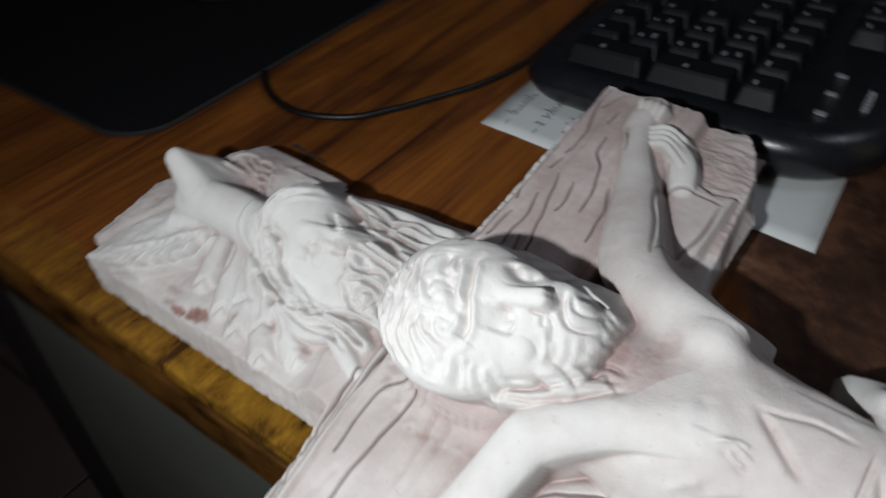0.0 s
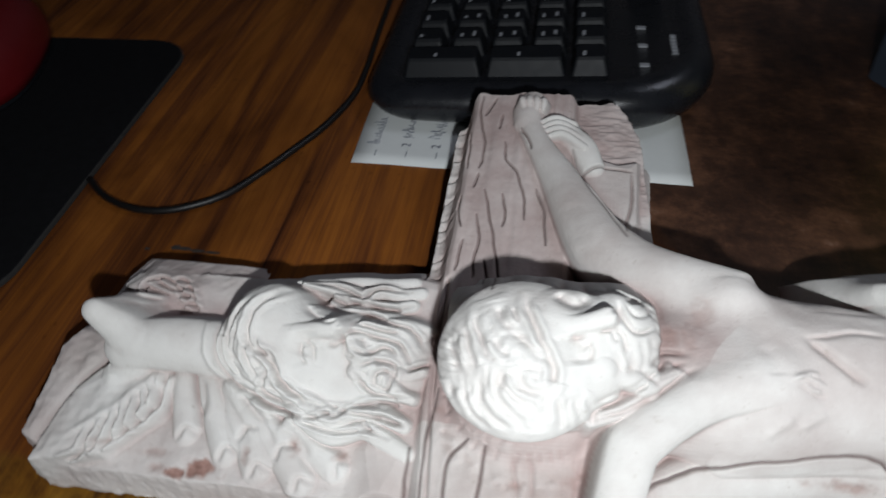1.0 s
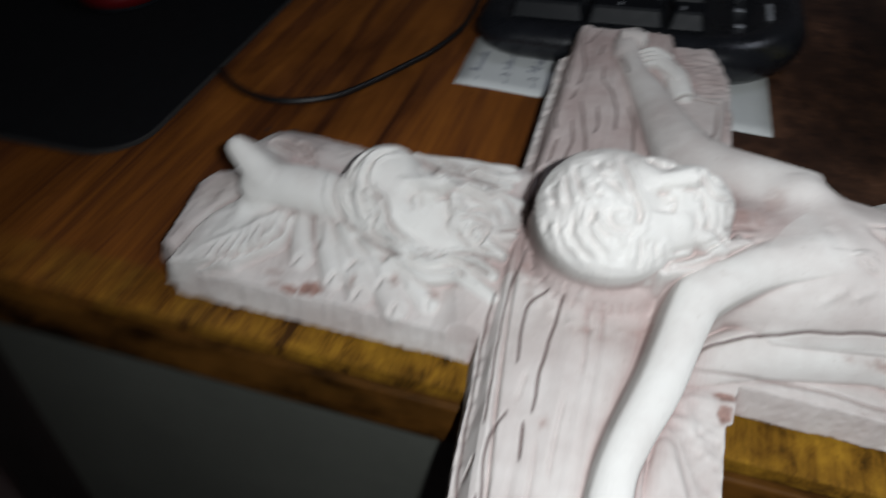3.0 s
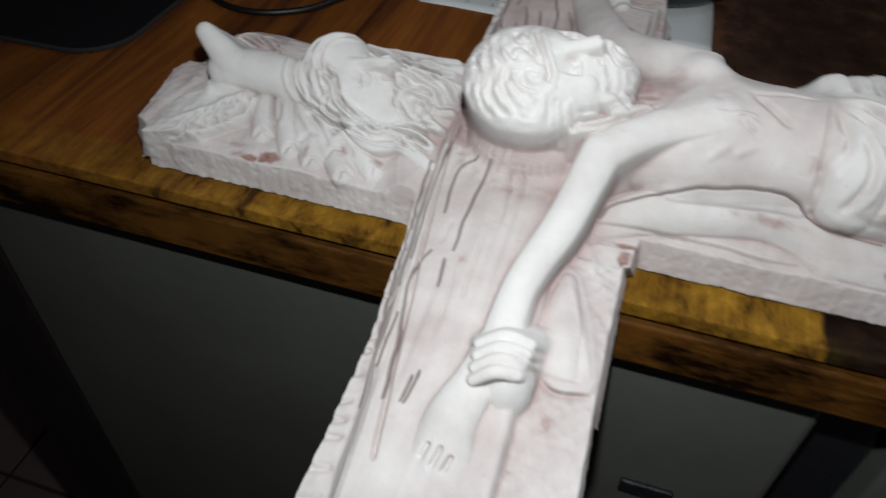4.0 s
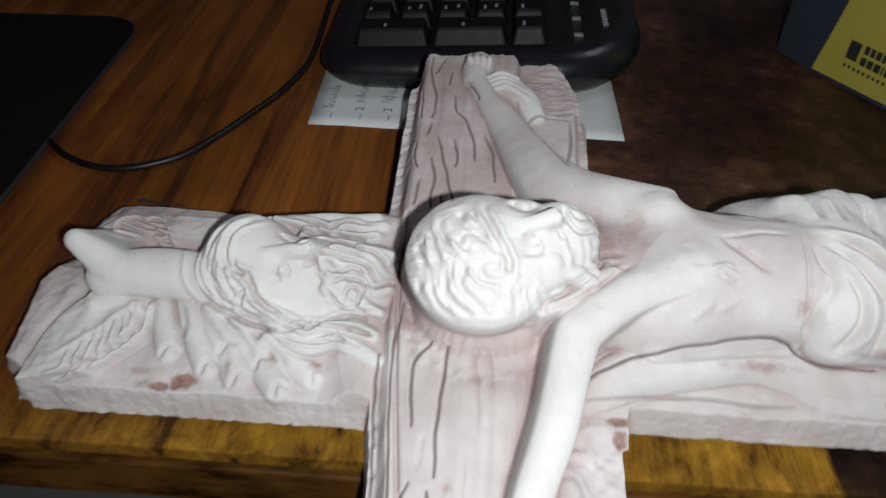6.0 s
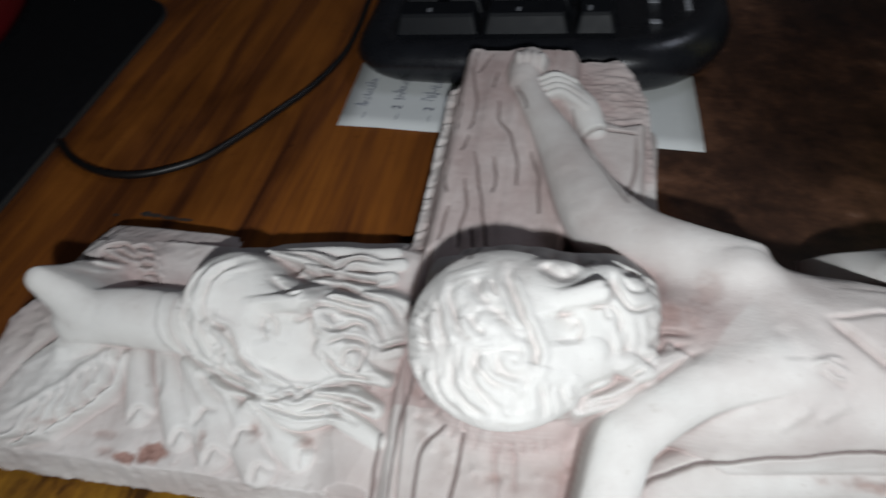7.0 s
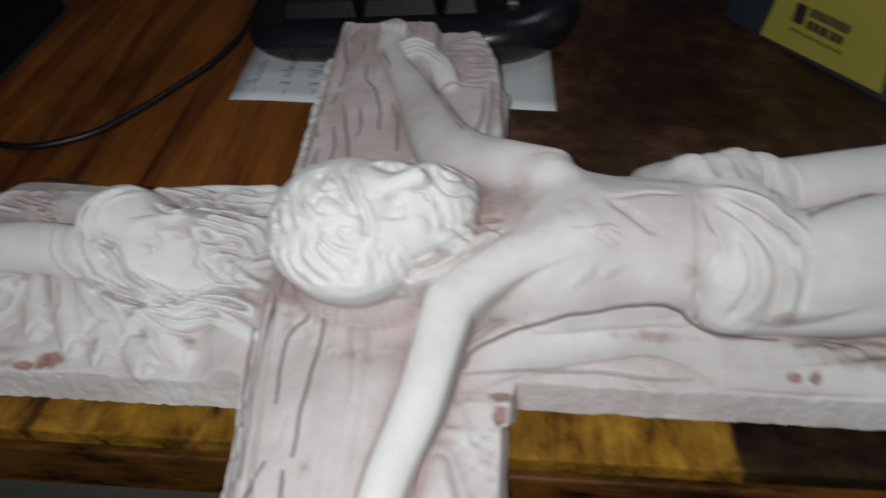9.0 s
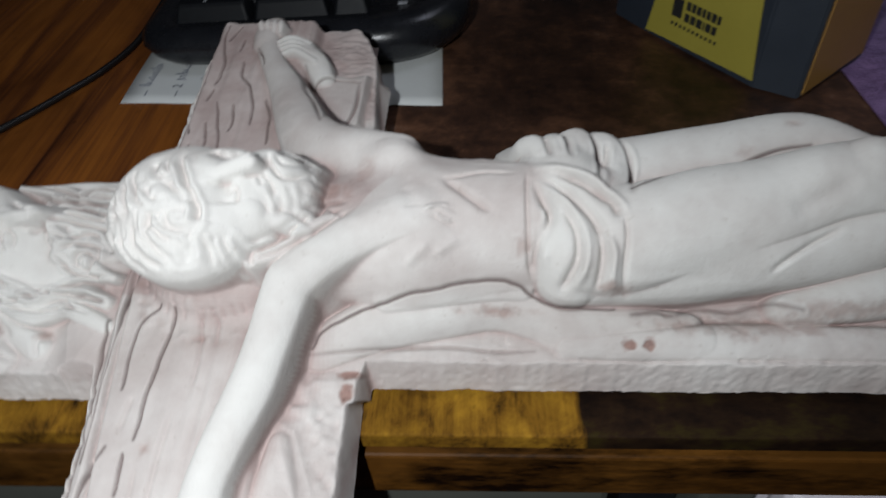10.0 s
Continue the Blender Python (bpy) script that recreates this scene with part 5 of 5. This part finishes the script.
def keyboard():
    kb = new("keyboard")
    tagged(kb, "black plastic computer keyboard on desk, keycaps with faint grey print", "keyboard")
    x0, x1, y0, y1 = -0.0855, 0.0735, 0.1405, 0.585

    def ring(inset, z, lift):
        pts = rounded_outline(x0 + inset, y0 + inset, x1 - inset, y1 - inset, (0.022 - inset * 0.6, 0.046 - inset * 0.6, 0.02, 0.02), 10)
        return [(x, y, z + lift * (x - x0) / (x1 - x0)) for x, y in pts]
    rings = [ring(0.012, TOP + 0.0015, 0), ring(0.006, TOP + 0.0018, 0), ring(0.0025, TOP + 0.005, 0.001), ring(0.0, TOP + 0.0095, 0.003), ring(0.0005, TOP + 0.0125, 0.005),
             ring(0.003, TOP + 0.0155, 0.007), ring(0.0075, TOP + 0.0172, 0.008), ring(0.0125, TOP + 0.0168, 0.009), ring(0.0145, TOP + 0.0155, 0.009)]
    part("body", loft(rings), M_BLACK, kb, "rounded glossy black case", smooth=True)

    def height(x):
        return TOP + 0.0155 + 0.009 * (x - x0) / (x1 - x0)

    def key_bm(wx, wy):
        """A keycap with sloping skirts and a dished top."""
        rings = []
        for t, z, off in ((0.0, 0.0, 0.0), (0.75, 0.0068, 0.0), (0.93, 0.0078, 0.0), (1.0, 0.0081, 0.0)):
            s = 0.0027 * t
            pts = rounded_outline(-wx / 2 + s * 0.8, -wy / 2 + s * 1.6, wx / 2 - s * 0.8, wy / 2 - s * 0.7, (0.0014,) * 4, 3)
            rings.append([(x, y, z) for x, y in pts])
        return loft(rings)
    shapes = {}
    rng = random.Random(3)

    def key(cx, cy, wx, wy, legends=1):
        size = (round(wx, 4), round(wy, 4))
        slope = math.degrees(math.atan2(0.009, x1 - x0))
        if size not in shapes:
            k = part("key", key_bm(wx, wy), M_KEY, kb)
            shapes[size] = k.data
        else:
            k = new("key", shapes[size])
            k.parent = kb
        k.matrix_basis = pose(cx, cy, height(cx) - 0.0006, 0, -slope, 0)
        for n in range(legends):
            w = 0.0012 + 0.0012 * rng.random()
            lx, ly = (-0.0025 - 0.001 * rng.random(), -0.001) if n == 0 else (0.003, 0.0005)
            part("legend", box_bm(lx - 0.0007, ly - w, 0.0080, lx + 0.0007, ly + w, 0.00822), M_LEGEND, k)
    u, ox, oy = 0.019, -0.069, 0.1575
    g = 0.0022
    # number block, column by column away from the near end
    for a, n in ((0, 2), (2, 2), (4, 1)):
        key(ox + (a + n / 2) * u, oy + 0.5 * u, n * u - g, u - g)
    for col in (1, 2):
        for a in range(5):
            key(ox + (a + 0.5) * u, oy + (col + 0.5) * u, u - g, u - g, 2 if a in (1, 2, 3) else 1)
    key(ox + 0.5 * u, oy + 4.0 * u - 0.5 * u, u - g, u - g)
    for a in range(1, 5):
        key(ox + (a + 0.5) * u, oy + 3.5 * u, u - g, u - g, 1)
    # arrows, edit keys, letters, top row
    for col in range(3):
        key(ox + 0.5 * u, oy + (4.6 + col) * u, u - g, u - g)
        for a in (3, 4):
            key(ox + (a + 0.5) * u, oy + (4.6 + col) * u, u - g, u - g)
    key(ox + 1.5 * u, oy + 5.6 * u, u - g, u - g)
    for a in range(5):
        for col in range(14):
            key(ox + (a + 0.5) * u, oy + (8.1 + col) * u, u - g, u - g)
    for col in range(4, 21):
        key(ox + 5.9 * u, oy + (col + 0.6) * u, u - g, u - g)
    # state lights and the maker's mark
    for i in range(3):
        yy = oy + (0.55 + i * 0.95) * u
        lx = ox + 5.75 * u
        part("indicator", box_bm(lx - 0.0022, yy - 0.0016, height(lx) - 0.0002, lx + 0.0022, yy + 0.0016, height(lx) + 0.0005, 0.0003), M_LEGEND, kb, "small grey printed lamp mark")
    for i in range(6):
        lx, yy = ox + 6.48 * u, oy + 1.12 * u + i * 0.0032
        part("maker_mark", box_bm(lx - 0.0013, yy - 0.0012, height(lx) - 0.0002, lx + 0.0013, yy + 0.0012, height(lx) + 0.0004), M_LEGEND, kb, "pale printed bars")


def product_box():
    """A retail box standing on the desk: yellow face, dark slate corners, orange side."""
    bx = new("product_box")
    tagged(bx, "yellow and dark slate cardboard product box on the desk", "box")
    z0, h = TOP + 0.0003, 0.19
    plan = [(0.160, 0.187), (0.1985, 0.1275), (0.2155, 0.1165), (0.258, 0.1545), (0.305, 0.235), (0.215, 0.29), (0.15, 0.205)]
    bm = loft([[(x, y, z0) for x, y in plan], [(x, y, z0 + h) for x, y in plan]])
    bmesh.ops.bevel(bm, geom=bm.edges[:], offset=0.0008, segments=2, affect="EDGES")
    part("carton", bm, M_NAVY, bx, "dark slate carton")

    def panel(name, a, b, lo0, lo1, thick, mat, label, curve=0.0):
        """A printed panel, 0.5 mm proud of the carton, from a to b; its foot from lo0 to lo1."""
        d = Vector((b[0] - a[0], b[1] - a[1], 0))
        n = Vector((d.y, -d.x, 0)).normalized()
        m = bmesh.new()
        steps = 12
        rows = []
        for i in range(steps + 1):
            row = []
            for j in range(9):
                t = j / 8
                s0 = curve * 0.5 * math.sin(math.pi * t)
                f = i / steps
                f = s0 + (1 - 2 * s0) * f if curve >= 0 else f
                p = Vector((a[0], a[1], 0)) + d * f
                lo = lo0 + (lo1 - lo0) * f
                row.append(m.verts.new((p.x + n.x * thick, p.y + n.y * thick, z0 + lo + (h - lo - 0.004) * t)))
            rows.append(row)
        for i in range(steps):
            for j in range(8):
                m.faces.new((rows[i][j], rows[i + 1][j], rows[i + 1][j + 1], rows[i][j + 1]))
        r = bmesh.ops.extrude_face_region(m, geom=m.faces[:])
        bmesh.ops.translate(m, verts=[v for v in r["geom"] if isinstance(v, bmesh.types.BMVert)], vec=-n * (thick - 0.0001))
        bmesh.ops.recalc_face_normals(m, faces=m.faces[:])
        return part(name, m, mat, bx, label), a, d, n
    face, a, d, n = panel("front_panel", (0.1622, 0.1836), (0.1985, 0.1275), 0.002, 0.0035, 0.0006, M_YELLOW, "yellow printed front", 0.3)
    panel("side_panel", (0.2170, 0.1178), (0.2572, 0.1538), 0.002, 0.004, 0.0006, M_KRAFT, "orange printed side", 0.05)
    # the print: plain bars, no lettering
    def bar(f0, f1, zz0, zz1):
        p0, p1 = Vector((*a, 0)) + d * f0 + n * 0.0009, Vector((*a, 0)) + d * f1 + n * 0.0009
        q = bmesh.new()
        vs = [q.verts.new((p0.x, p0.y, z0 + zz0)), q.verts.new((p1.x, p1.y, z0 + zz0)), q.verts.new((p1.x, p1.y, z0 + zz1)), q.verts.new((p0.x, p0.y, z0 + zz1))]
        q.faces.new(vs)
        r = bmesh.ops.extrude_face_region(q, geom=q.faces[:])
        bmesh.ops.translate(q, verts=[v for v in r["geom"] if isinstance(v, bmesh.types.BMVert)], vec=-n * 0.0002)
        bmesh.ops.recalc_face_normals(q, faces=q.faces[:])
        part("print_bar", q, M_PRINT, bx, "black printed bar")
    bar(0.22, 0.31, 0.0150, 0.0240)
    x = 0.34
    for w in (0.05, 0.045, 0.05, 0.04, 0.045, 0.05, 0.04):
        bar(x, x + w - 0.012, 0.0203, 0.0243)
        x += w
    x = 0.34
    for w in (0.055, 0.055, 0.06, 0.025, 0.055, 0.05):
        bar(x, x + w - 0.012, 0.0147, 0.0187)
        x += w
    x = 0.23
    for i in range(11):
        bar(x, x + 0.018, 0.0107, 0.0123)
        x += 0.04


def purple_bag():
    """A crumpled shiny purple bag beside the box."""
    bm = bmesh.new()
    n = 60
    rows = []
    for i in range(n + 1):
        row = []
        for j in range(n + 1):
            x, y = 0.245 + 0.2 * i / n, 0.035 + 0.23 * j / n
            p = Vector((x * 40, y * 40, 3.1))
            rim = min(1, min(i, j, n - i, n - j) / 12)
            if x < 0.31 and y > 0.125:
                rim *= 0.25
            crease = abs(noise.noise(p)) * 0.6 + abs(noise.noise(p * 2.3)) * 0.3 + abs(noise.noise(p * 5)) * 0.14
            ex = 0.006 * noise.noise(Vector((i * 0.3, 7, 1)))
            row.append(bm.verts.new((x + ex * (1 - rim), y + 0.006 * noise.noise(Vector((4, i * 0.25, j * 0.25))), TOP + 0.0006 + rim * (0.004 + 0.03 * crease))))
        rows.append(row)
    for i in range(n):
        for j in range(n):
            bm.faces.new((rows[i][j], rows[i + 1][j], rows[i + 1][j + 1], rows[i][j + 1]))
    r = bmesh.ops.extrude_face_region(bm, geom=bm.faces[:])
    bmesh.ops.translate(bm, verts=[v for v in r["geom"] if isinstance(v, bmesh.types.BMVert)], vec=(0, 0, 0.0003))
    bmesh.ops.recalc_face_normals(bm, faces=bm.faces[:])
    ob = part("plastic_bag", bm, M_PURPLE)
    tagged(ob, "crumpled shiny purple plastic bag lying on the desk", "bag")


def ink_smear():
    """A flat dried smear on the wood."""
    bm = bmesh.new()
    for k, (cx, cy, rx, ry) in enumerate(((-0.1375, 0.0532, 0.0022, 0.0012), (-0.134, 0.0528, 0.0026, 0.0009), (-0.1285, 0.0522, 0.0034, 0.0007), (-0.1225, 0.0518, 0.003, 0.0006), (-0.1485, 0.0512, 0.0012, 0.0006))):
        ring = []
        for i in range(22):
            a = 2 * math.pi * i / 22
            s = 1 + 0.35 * noise.noise(Vector((math.cos(a) * 1.6, math.sin(a) * 1.6, k * 5.0)))
            ring.append((cx + rx * s * math.cos(a), cy + ry * s * math.sin(a)))
        lo = [bm.verts.new((x, y, TOP + 0.0001 + 0.00005 * k)) for x, y in ring]
        hi = [bm.verts.new((x, y, TOP + 0.0002 + 0.00005 * k)) for x, y in ring]
        bm.faces.new(hi)
        bm.faces.new(lo[::-1])
        for i in range(22):
            j = (i + 1) % 22
            bm.faces.new((lo[i], lo[j], hi[j], hi[i]))
    bmesh.ops.recalc_face_normals(bm, faces=bm.faces[:])
    ob = part("ink_smear", bm, M_SMEAR)
    tagged(ob, "small dried black smear on the wooden desk", "stain")


mouse_pad()
computer_mouse()
mouse_cable()
note_paper()
keyboard()
product_box()
purple_bag()
ink_smear()
